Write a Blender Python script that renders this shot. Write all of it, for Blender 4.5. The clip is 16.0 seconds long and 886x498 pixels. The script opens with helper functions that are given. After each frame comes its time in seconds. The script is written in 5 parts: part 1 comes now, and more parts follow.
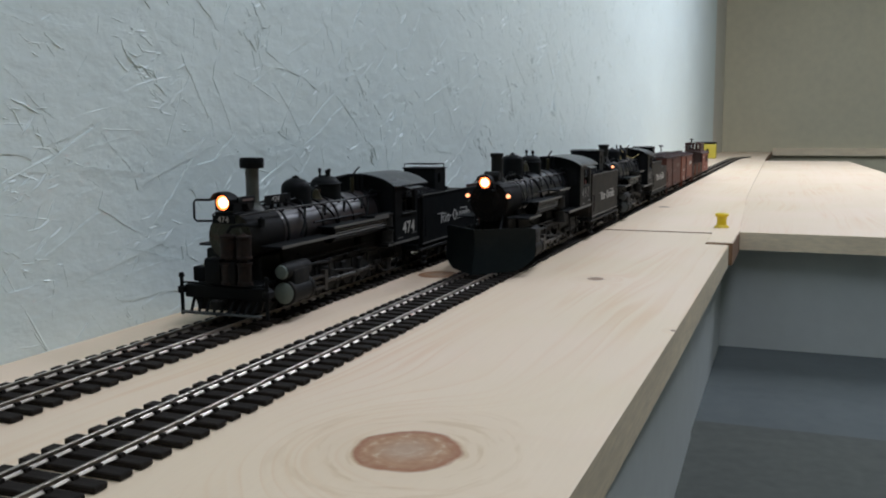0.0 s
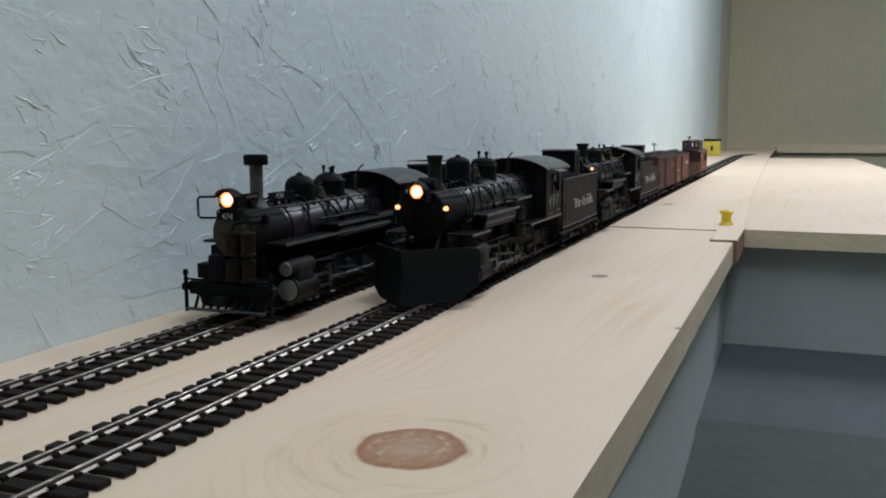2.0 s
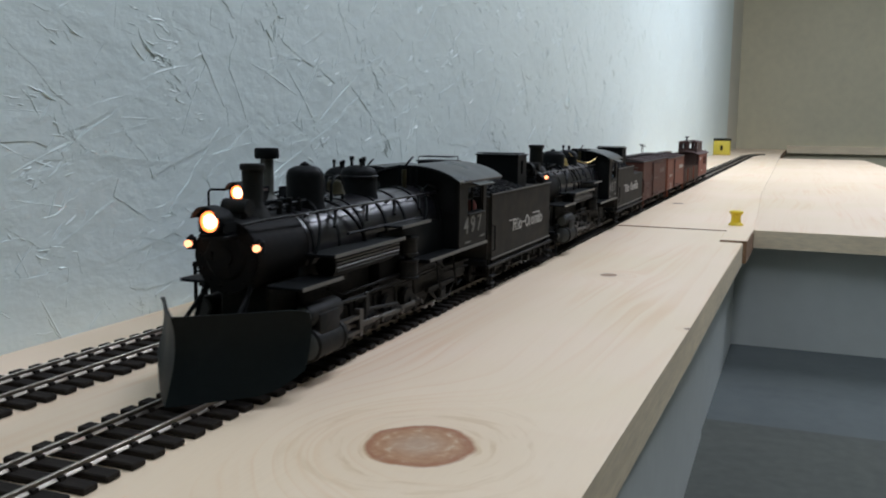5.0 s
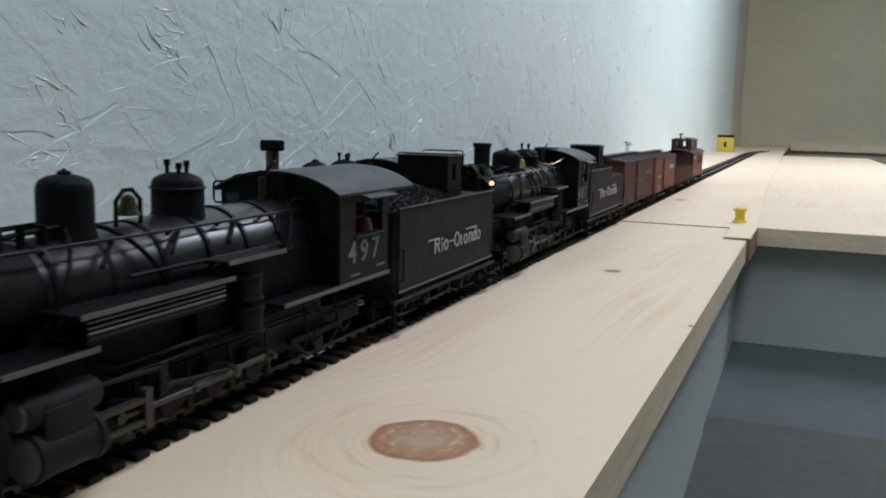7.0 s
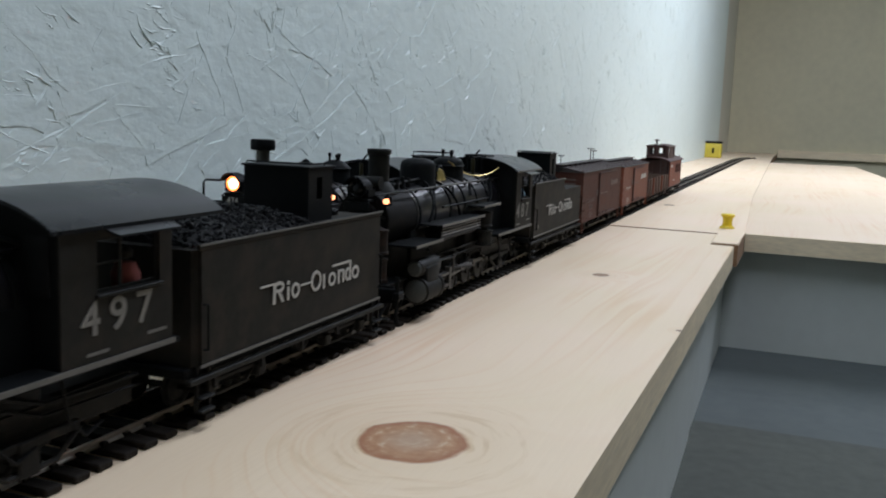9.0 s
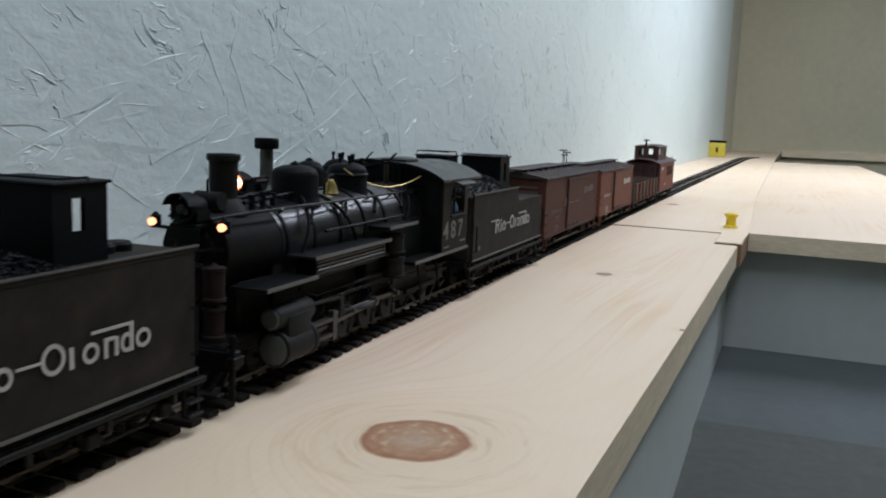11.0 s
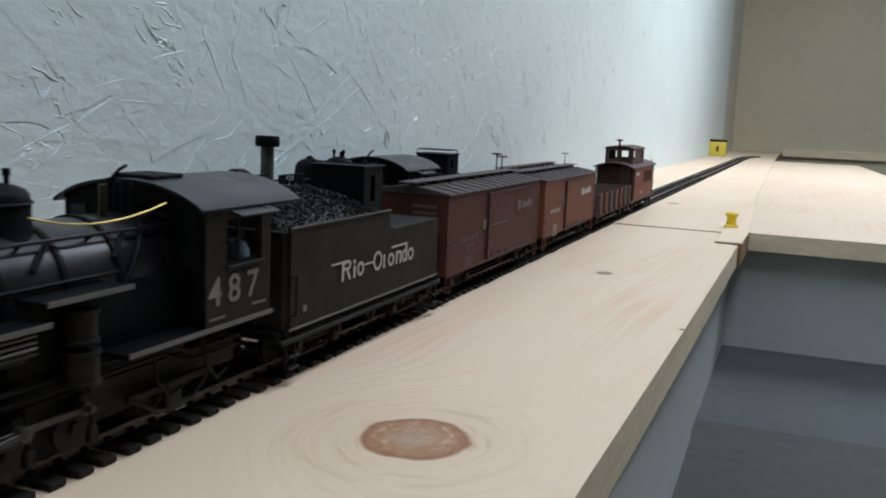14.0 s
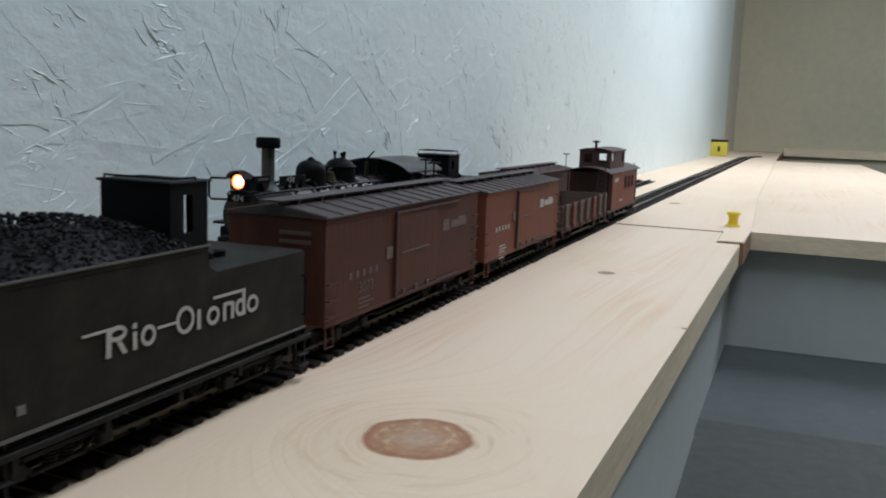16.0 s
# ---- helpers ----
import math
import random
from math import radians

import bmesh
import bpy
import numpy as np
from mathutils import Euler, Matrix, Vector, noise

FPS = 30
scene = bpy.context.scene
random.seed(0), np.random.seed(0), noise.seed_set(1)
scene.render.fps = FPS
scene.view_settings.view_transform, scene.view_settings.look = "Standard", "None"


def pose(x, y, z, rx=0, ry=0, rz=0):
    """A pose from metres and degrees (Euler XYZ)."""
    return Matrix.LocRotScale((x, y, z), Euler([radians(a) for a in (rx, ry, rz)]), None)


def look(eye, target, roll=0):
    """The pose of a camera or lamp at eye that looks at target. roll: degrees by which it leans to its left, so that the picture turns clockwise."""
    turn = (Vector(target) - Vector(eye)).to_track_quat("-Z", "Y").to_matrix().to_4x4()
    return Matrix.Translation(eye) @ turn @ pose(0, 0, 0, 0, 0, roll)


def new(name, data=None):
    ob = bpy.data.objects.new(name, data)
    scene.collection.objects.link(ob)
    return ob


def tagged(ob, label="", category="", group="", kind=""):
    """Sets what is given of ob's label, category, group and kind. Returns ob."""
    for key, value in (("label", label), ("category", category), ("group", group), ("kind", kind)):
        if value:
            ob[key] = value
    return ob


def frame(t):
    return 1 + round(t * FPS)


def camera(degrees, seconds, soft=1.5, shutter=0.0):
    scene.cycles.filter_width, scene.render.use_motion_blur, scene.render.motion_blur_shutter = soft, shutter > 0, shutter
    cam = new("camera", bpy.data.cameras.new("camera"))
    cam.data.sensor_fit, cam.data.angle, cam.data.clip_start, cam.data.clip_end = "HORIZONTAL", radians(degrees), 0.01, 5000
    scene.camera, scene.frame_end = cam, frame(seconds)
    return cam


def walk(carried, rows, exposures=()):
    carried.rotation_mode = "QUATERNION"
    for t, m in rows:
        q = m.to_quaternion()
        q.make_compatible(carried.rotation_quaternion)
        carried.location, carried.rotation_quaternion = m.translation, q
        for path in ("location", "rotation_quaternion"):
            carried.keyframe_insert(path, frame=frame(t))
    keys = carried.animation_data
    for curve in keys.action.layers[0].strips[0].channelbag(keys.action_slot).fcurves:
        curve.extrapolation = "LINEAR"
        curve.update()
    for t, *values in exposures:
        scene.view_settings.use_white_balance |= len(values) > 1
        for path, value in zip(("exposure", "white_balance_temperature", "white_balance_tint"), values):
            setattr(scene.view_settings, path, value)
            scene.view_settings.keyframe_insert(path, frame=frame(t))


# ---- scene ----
cam = camera(52.2, 16.0, soft=2.0, shutter=0.5)
CAM = [
    (0, -0.0000, -0.0000, 0.1114, 82.62, 0.25, 21.12),
    (0.5, -0.0002, 0.0003, 0.1114, 82.63, 0.22, 21.19),
    (1, -0.0001, -0.0000, 0.1117, 82.59, 0.21, 21.25),
    (1.5, -0.0006, -0.0002, 0.1118, 82.55, 0.13, 21.23),
    (2, -0.0005, 0.0007, 0.1114, 82.43, 0.22, 21.36),
    (2.5, -0.0009, 0.0002, 0.1113, 82.46, 0.27, 21.27),
    (3, -0.0011, 0.0006, 0.1115, 82.41, 0.29, 21.31),
    (3.5, -0.0008, 0.0013, 0.1113, 82.36, 0.31, 21.47),
    (6, -0.0033, 0.0007, 0.1124, 82.03, -1.11, 22.00),
    (6.5, -0.0031, 0.0012, 0.1122, 81.95, -1.10, 21.95),
    (7, -0.0041, 0.0005, 0.1125, 81.70, -1.29, 22.11),
    (7.5, -0.0042, 0.0000, 0.1128, 81.62, -1.51, 21.99),
    (8, -0.0044, -0.0015, 0.1132, 81.70, -2.00, 21.44),
    (8.5, -0.0047, -0.0010, 0.1126, 81.82, -1.92, 21.28),
    (9, -0.0054, -0.0001, 0.1123, 81.85, -2.14, 21.42),
    (11.5, -0.0051, -0.0004, 0.1124, 81.76, -2.20, 21.67),
    (12, -0.0052, -0.0001, 0.1124, 81.73, -2.13, 21.61),
    (12.5, -0.0055, 0.0002, 0.1127, 81.62, -2.24, 21.61),
    (13, -0.0055, -0.0003, 0.1123, 81.66, -2.36, 21.65),
    (13.5, -0.0055, -0.0002, 0.1124, 81.59, -2.28, 21.89),
    (14, -0.0053, -0.0006, 0.1127, 81.64, -2.44, 21.69),
    (14.5, -0.0055, 0.0004, 0.1118, 81.64, -2.11, 21.79),
    (15, -0.0052, -0.0006, 0.1122, 81.75, -2.27, 21.68),
    (15.5, -0.0048, -0.0002, 0.1118, 81.71, -2.08, 21.77),
    (16, -0.0051, -0.0002, 0.1117, 81.77, -2.07, 21.76),
]
walk(cam, [(t, pose(x, y, z, rx, ry, rz)) for t, x, y, z, rx, ry, rz in CAM], exposures=[(0, -0.14), (3.7, -0.12), (5.8, 0.02), (16, 0.02)])

# ---- light ----
world = bpy.data.worlds.new("room_air")
scene.world = world
world.use_nodes = True
world.node_tree.nodes["Background"].inputs[0].default_value = (0.75, 0.85, 1.0, 1)
world.node_tree.nodes["Background"].inputs[1].default_value = 0.02


def area_lamp(name, eye, target, sx, sy, watts, colour):
    d = bpy.data.lights.new(name, "AREA")
    d.shape, d.size, d.size_y, d.energy, d.color = "RECTANGLE", sx, sy, watts, colour
    ob = new(name, d)
    ob.matrix_world = look(eye, target)
    return tagged(ob, "white ceiling tube light", "lamp")


area_lamp("ceiling_lamp", (0.46, 2.50, 1.42), (0.46, 2.50, 0), 0.35, 1.3, 37.5, (0.775, 0.845, 1.0))
area_lamp("ceiling_lamp", (0.24, 0.42, 1.42), (0.24, 0.42, 0), 0.35, 1.3, 13, (0.775, 0.845, 1.0))


# ---- materials ----
def mat(name, colour, rough=0.6, metal=0.0, spread=0.15, scale=40.0, bump=0.0, bump_scale=200.0, stretch=(1, 1, 1), spec=0.5, dust=None, dust_at=(0.5, 0.75)):
    """A plain surface with two scales of uneven colour, uneven gloss and fine relief."""
    m = bpy.data.materials.new(name)
    m.use_nodes = True
    nt = m.node_tree
    b = nt.nodes["Principled BSDF"]
    b.inputs["Metallic"].default_value = metal
    b.inputs["Specular IOR Level"].default_value = spec
    tc = nt.nodes.new("ShaderNodeTexCoord")
    mp = nt.nodes.new("ShaderNodeMapping")
    mp.inputs["Scale"].default_value = stretch
    nt.links.new(tc.outputs["Object"], mp.inputs[0])
    n1 = nt.nodes.new("ShaderNodeTexNoise")
    n1.inputs["Scale"].default_value, n1.inputs["Detail"].default_value = scale, 5
    nt.links.new(mp.outputs[0], n1.inputs[0])
    n2 = nt.nodes.new("ShaderNodeTexNoise")
    n2.inputs["Scale"].default_value, n2.inputs["Detail"].default_value = scale * 9, 4
    nt.links.new(mp.outputs[0], n2.inputs[0])
    add = nt.nodes.new("ShaderNodeMath")
    add.operation = "MULTIPLY_ADD"
    add.inputs[1].default_value = 0.5
    nt.links.new(n2.outputs[0], add.inputs[0])
    half = nt.nodes.new("ShaderNodeMath")
    half.operation = "MULTIPLY"
    half.inputs[1].default_value = 0.5
    nt.links.new(n1.outputs[0], half.inputs[0])
    nt.links.new(half.outputs[0], add.inputs[2])
    ramp = nt.nodes.new("ShaderNodeValToRGB")
    lo = [max(0, c * (1 - spread)) for c in colour]
    hi = [min(1, c * (1 + spread)) for c in colour]
    ramp.color_ramp.elements[0].position, ramp.color_ramp.elements[1].position = 0.3, 0.7
    ramp.color_ramp.elements[0].color, ramp.color_ramp.elements[1].color = (*lo, 1), (*hi, 1)
    nt.links.new(add.outputs[0], ramp.inputs[0])
    out = ramp.outputs[0]
    if dust:
        n3 = nt.nodes.new("ShaderNodeTexNoise")
        n3.inputs["Scale"].default_value, n3.inputs["Detail"].default_value = scale * 2.3, 6
        nt.links.new(tc.outputs["Object"], n3.inputs[0])
        mr = nt.nodes.new("ShaderNodeMapRange")
        mr.inputs[1].default_value, mr.inputs[2].default_value = dust_at
        nt.links.new(n3.outputs[0], mr.inputs[0])
        mx = nt.nodes.new("ShaderNodeMix")
        mx.data_type = "RGBA"
        nt.links.new(mr.outputs[0], mx.inputs["Factor"])
        nt.links.new(out, mx.inputs["A"])
        mx.inputs["B"].default_value = (*dust, 1)
        out = mx.outputs["Result"]
    nt.links.new(out, b.inputs["Base Color"])
    rr = nt.nodes.new("ShaderNodeMapRange")
    rr.inputs[3].default_value, rr.inputs[4].default_value = max(0, rough - 0.12), min(1, rough + 0.12)
    nt.links.new(n1.outputs[0], rr.inputs[0])
    nt.links.new(rr.outputs[0], b.inputs["Roughness"])
    if bump:
        n4 = nt.nodes.new("ShaderNodeTexNoise")
        n4.inputs["Scale"].default_value, n4.inputs["Detail"].default_value = bump_scale, 4
        nt.links.new(mp.outputs[0], n4.inputs[0])
        bp = nt.nodes.new("ShaderNodeBump")
        bp.inputs["Strength"].default_value, bp.inputs["Distance"].default_value = 1.0, bump
        nt.links.new(n4.outputs[0], bp.inputs["Height"])
        nt.links.new(bp.outputs[0], b.inputs["Normal"])
    return m


def glow(name, colour, strength):
    m = bpy.data.materials.new(name)
    m.use_nodes = True
    b = m.node_tree.nodes["Principled BSDF"]
    b.inputs["Base Color"].default_value = (*colour, 1)
    b.inputs["Emission Color"].default_value = (*colour, 1)
    b.inputs["Emission Strength"].default_value = strength
    return m


def pine(name, knots, tone=1.0):
    """Planed pine, grain along y, with growth lines that bend round the knots (x, y, radius, darkness)."""
    m = bpy.data.materials.new(name)
    m.use_nodes = True
    nt = m.node_tree
    b = nt.nodes["Principled BSDF"]
    L = nt.links.new

    def math_(op, a, c, d=None):
        n = nt.nodes.new("ShaderNodeMath")
        n.operation = op
        for i, v in enumerate((a, c, d)):
            if v is None:
                continue
            if isinstance(v, (int, float)):
                n.inputs[i].default_value = v
            else:
                L(v, n.inputs[i])
        return n.outputs[0]

    def ramp_(v, stops):
        r = nt.nodes.new("ShaderNodeValToRGB")
        while len(r.color_ramp.elements) < len(stops):
            r.color_ramp.elements.new(0.5)
        for e, (p, c) in zip(r.color_ramp.elements, stops):
            e.position, e.color = p, (*c, 1)
        L(v, r.inputs[0])
        return r.outputs[0]

    def mix(f, a, c, blend="MIX"):
        n = nt.nodes.new("ShaderNodeMix")
        n.data_type, n.blend_type = "RGBA", blend
        if isinstance(f, (int, float)):
            n.inputs["Factor"].default_value = f
        else:
            L(f, n.inputs["Factor"])
        for k, v in (("A", a), ("B", c)):
            if isinstance(v, tuple):
                n.inputs[k].default_value = (*v, 1)
            else:
                L(v, n.inputs[k])
        return n.outputs["Result"]

    tc = nt.nodes.new("ShaderNodeTexCoord")
    sep = nt.nodes.new("ShaderNodeSeparateXYZ")
    L(tc.outputs["Object"], sep.inputs[0])
    x, y, z = sep.outputs[0], sep.outputs[1], sep.outputs[2]
    warp = nt.nodes.new("ShaderNodeTexNoise")
    warp.inputs["Scale"].default_value, warp.inputs["Detail"].default_value = 5.0, 3
    mpw = nt.nodes.new("ShaderNodeMapping")
    mpw.inputs["Scale"].default_value = (2.0, 0.3, 2)
    L(tc.outputs["Object"], mpw.inputs[0])
    L(mpw.outputs[0], warp.inputs[0])
    u = math_("ADD", math_("ADD", x, math_("MULTIPLY", z, 0.8)), math_("MULTIPLY", warp.outputs[0], 0.075))
    masks = []
    for kx, ky, kr, dark in knots:
        dx, dy = math_("SUBTRACT", x, kx), math_("SUBTRACT", y, ky)
        wob = nt.nodes.new("ShaderNodeTexNoise")
        wob.inputs["Scale"].default_value, wob.inputs["Detail"].default_value = 0.9 / kr, 4
        L(tc.outputs["Object"], wob.inputs[0])
        d2 = math_("ADD", math_("MULTIPLY", dx, dx), math_("MULTIPLY", math_("MULTIPLY", dy, dy), 0.85))
        d = math_("ADD", math_("SQRT", d2, None), math_("MULTIPLY", math_("SUBTRACT", wob.outputs[0], 0.5), kr * 0.40))
        near = math_("EXPONENT", math_("MULTIPLY", math_("DIVIDE", d2, kr * kr * 5.0), -1), None)
        u = math_("ADD", u, math_("MULTIPLY", near, math_("SUBTRACT", math_("MULTIPLY", d, 1.1), u)))
        masks.append((d, kr, dark))
    comb = nt.nodes.new("ShaderNodeCombineXYZ")
    L(u, comb.inputs[0])
    L(math_("MULTIPLY", y, 0.02), comb.inputs[1])
    lines = nt.nodes.new("ShaderNodeTexNoise")
    lines.inputs["Scale"].default_value, lines.inputs["Detail"].default_value = 30.0, 2
    L(comb.outputs[0], lines.inputs[0])
    fib = nt.nodes.new("ShaderNodeTexNoise")
    fib.inputs["Scale"].default_value, fib.inputs["Detail"].default_value = 420.0, 3
    mpf = nt.nodes.new("ShaderNodeMapping")
    mpf.inputs["Scale"].default_value = (1, 0.05, 1)
    L(tc.outputs["Object"], mpf.inputs[0])
    L(mpf.outputs[0], fib.inputs[0])
    blot = nt.nodes.new("ShaderNodeTexNoise")
    blot.inputs["Scale"].default_value, blot.inputs["Detail"].default_value = 6.0, 5
    L(tc.outputs["Object"], blot.inputs[0])
    pale = (0.84 * tone, 0.67 * tone, 0.50 * tone)
    early = (0.79 * tone, 0.59 * tone, 0.41 * tone)
    late = (0.72 * tone, 0.43 * tone, 0.23 * tone)
    strong = ramp_(lines.outputs[0], [(0.40, pale), (0.475, early), (0.495, late), (0.515, pale), (0.57, early), (0.60, late), (0.625, pale), (1.0, pale)])
    patch = nt.nodes.new("ShaderNodeTexNoise")
    patch.inputs["Scale"].default_value, patch.inputs["Detail"].default_value = 9.0, 2
    mpp = nt.nodes.new("ShaderNodeMapping")
    mpp.inputs["Scale"].default_value = (1.4, 0.5, 1)
    L(tc.outputs["Object"], mpp.inputs[0])
    L(mpp.outputs[0], patch.inputs[0])
    show = nt.nodes.new("ShaderNodeMapRange")
    show.inputs[1].default_value, show.inputs[2].default_value = 0.42, 0.66
    show.inputs[3].default_value, show.inputs[4].default_value = 0.10, 0.72
    L(patch.outputs[0], show.inputs[0])
    col = mix(show.outputs[0], pale, strong)
    col = mix(math_("MULTIPLY", fib.outputs[0], 0.22), col, (0.66 * tone, 0.49 * tone, 0.34 * tone))
    tint = nt.nodes.new("ShaderNodeMapRange")
    tint.inputs[1].default_value, tint.inputs[2].default_value = 0.38, 0.64
    L(blot.outputs[0], tint.inputs[0])
    col = mix(0.38, col, mix(tint.outputs[0], (0.77 * tone, 0.64 * tone, 0.43 * tone), (0.86 * tone, 0.68 * tone, 0.53 * tone)))
    for d, kr, dark in masks:
        # thin resin rings close round the knot
        zone = nt.nodes.new("ShaderNodeMapRange")
        zone.inputs[1].default_value, zone.inputs[2].default_value = kr * 2.9, kr * 1.0
        L(d, zone.inputs[0])
        rr = nt.nodes.new("ShaderNodeTexNoise")
        rr.inputs["Scale"].default_value, rr.inputs["Detail"].default_value = 3.6, 2
        rc = nt.nodes.new("ShaderNodeCombineXYZ")
        L(math_("MULTIPLY", d, 1.3 / kr), rc.inputs[0])
        L(math_("MULTIPLY", x, 9.0), rc.inputs[1])
        L(math_("MULTIPLY", y, 9.0), rc.inputs[2])
        L(rc.outputs[0], rr.inputs[0])
        ring = nt.nodes.new("ShaderNodeMapRange")
        ring.inputs[1].default_value, ring.inputs[2].default_value = 0.53, 0.66
        L(rr.outputs[0], ring.inputs[0])
        col = mix(math_("MULTIPLY", math_("MULTIPLY", ring.outputs[0], zone.outputs[0]), 0.5 * dark), col, (0.56, 0.38, 0.19))
        halo = nt.nodes.new("ShaderNodeMapRange")
        halo.inputs[1].default_value, halo.inputs[2].default_value = kr * 2.6, kr * 0.95
        L(d, halo.inputs[0])
        col = mix(math_("MULTIPLY", halo.outputs[0], 0.16), col, (0.50, 0.33, 0.17))
        core = nt.nodes.new("ShaderNodeMapRange")
        core.inputs[1].default_value, core.inputs[2].default_value = kr * 1.03, kr * 0.94
        L(d, core.inputs[0])
        rings = nt.nodes.new("ShaderNodeTexNoise")
        rings.inputs["Scale"].default_value, rings.inputs["Detail"].default_value = 5.5, 5
        cr = nt.nodes.new("ShaderNodeCombineXYZ")
        L(math_("MULTIPLY", d, 1.1 / kr), cr.inputs[0])
        L(math_("MULTIPLY", x, 40.0), cr.inputs[1])
        L(math_("MULTIPLY", y, 40.0), cr.inputs[2])
        L(cr.outputs[0], rings.inputs[0])
        kc = ramp_(rings.outputs[0], [(0.3, (0.36 * dark, 0.175 * dark, 0.085 * dark)), (0.55, (0.44 * dark, 0.25 * dark, 0.135 * dark)), (0.70, (0.55 * dark, 0.40 * dark, 0.27 * dark))])
        rim = nt.nodes.new("ShaderNodeMapRange")
        rim.inputs[1].default_value, rim.inputs[2].default_value = kr * 0.72, kr * 0.98
        L(d, rim.inputs[0])
        kc = mix(math_("MULTIPLY", rim.outputs[0], 0.8), kc, (0.29 * dark, 0.10 * dark, 0.045 * dark))
        heart = nt.nodes.new("ShaderNodeMapRange")
        heart.inputs[1].default_value, heart.inputs[2].default_value = kr * 0.66, kr * 0.22
        L(d, heart.inputs[0])
        kc = mix(math_("MULTIPLY", heart.outputs[0], 0.55), kc, (0.47 * dark, 0.36 * dark, 0.26 * dark))
        col = mix(core.outputs[0], col, kc)
    L(col, b.inputs["Base Color"])
    b.inputs["Roughness"].default_value = 0.5
    b.inputs["Specular IOR Level"].default_value = 0.35
    bp = nt.nodes.new("ShaderNodeBump")
    bp.inputs["Strength"].default_value, bp.inputs["Distance"].default_value = 0.5, 0.0003
    L(fib.outputs[0], bp.inputs["Height"])
    L(bp.outputs[0], b.inputs["Normal"])
    return m


WALL = mat("painted_strand_board", (0.79, 0.89, 0.865), 0.42, spread=0.04, scale=9, bump=0.0008, bump_scale=120, stretch=(1, 0.6, 1))
CREAM = mat("cream_plywood", (0.58, 0.535, 0.375), 0.6, spread=0.08, scale=3, bump=0.0004, bump_scale=30)
FADE = mat("pale_warm_grey_board", (0.68, 0.66, 0.57), 0.6, spread=0.06, scale=3, bump=0.0004, bump_scale=30)
GREY = mat("grey_painted_panel", (0.56, 0.59, 0.565), 0.7, spread=0.05, scale=6, bump=0.0003, bump_scale=90)
GREYFLOOR = mat("grey_painted_floor", (0.082, 0.095, 0.094), 0.8, spread=0.12, scale=8, bump=0.0003, bump_scale=80, dust=(0.09, 0.103, 0.10), dust_at=(0.5, 0.8), spec=0.2)
FLOORNEAR = mat("dark_olive_grey_floor", (0.069, 0.075, 0.064), 0.8, spread=0.2, scale=10, bump=0.0003, bump_scale=80, dust=(0.078, 0.084, 0.071), dust_at=(0.55, 0.85), spec=0.2)
CEIL = mat("white_ceiling_paint", (0.75, 0.75, 0.73), 0.8, spread=0.03)
PINE1 = pine("pine_board", [(-0.1232, 0.282, 0.0195, 1.0), (-0.1371, 0.676, 0.0062, 0.7), (-0.258, 0.655, 0.016, 0.95), (-0.0588, 0.5115, 0.0020, 0.6)])
PINE2 = pine("pine_board_far", [(-0.175, 1.35, 0.008, 0.5)], 1.02)
PINE3 = pine("pale_pine_panel", [(0.9, 0.9, 0.01, 1)], 0.96)
CUT = mat("saw_cut_pine_edge", (0.84, 0.70, 0.49), 0.8, spread=0.16, scale=55, bump=0.0003, bump_scale=200, stretch=(0.2, 0.12, 1))
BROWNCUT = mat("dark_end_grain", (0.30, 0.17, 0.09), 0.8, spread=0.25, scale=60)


# ---- geometry helpers ----
def part(name, bm, material, parent=None, label="", smooth=True):
    me = bpy.data.meshes.new(name)
    bmesh.ops.recalc_face_normals(bm, faces=bm.faces)
    bm.to_mesh(me)
    bm.free()
    for m in material if isinstance(material, (list, tuple)) else [material]:
        me.materials.append(m)
    if smooth:
        me.polygons.foreach_set("use_smooth", [True] * len(me.polygons))
        me.set_sharp_from_angle(angle=radians(35))
    ob = new(name, me)
    if parent is not None:
        ob.parent = parent
    if label:
        ob["label"] = label
    return ob


def thing(name, label, category, group="", at=(0, 0, 0)):
    ob = new(name)
    ob.empty_display_size = 0.02
    ob.location = at
    return tagged(ob, label, category, group)


def box(bm, x0, x1, y0, y1, z0, z1, bevel=0.0, seg=1):
    r = bmesh.ops.create_cube(bm, size=1, matrix=Matrix.LocRotScale(((x0 + x1) / 2, (y0 + y1) / 2, (z0 + z1) / 2), None, (abs(x1 - x0), abs(y1 - y0), abs(z1 - z0))))
    if bevel:
        es = list({e for v in r["verts"] for e in v.link_edges})
        bmesh.ops.bevel(bm, geom=es, offset=bevel, segments=seg, affect="EDGES", profile=0.5)
    return bm


def rod(bm, a, b, r, r2=None, seg=10):
    a, b = Vector(a), Vector(b)
    d = b - a
    m = Matrix.Translation((a + b) / 2) @ d.to_track_quat("Z", "Y").to_matrix().to_4x4()
    bmesh.ops.create_cone(bm, cap_ends=True, segments=seg, radius1=r, radius2=r if r2 is None else r2, depth=d.length, matrix=m)
    return bm


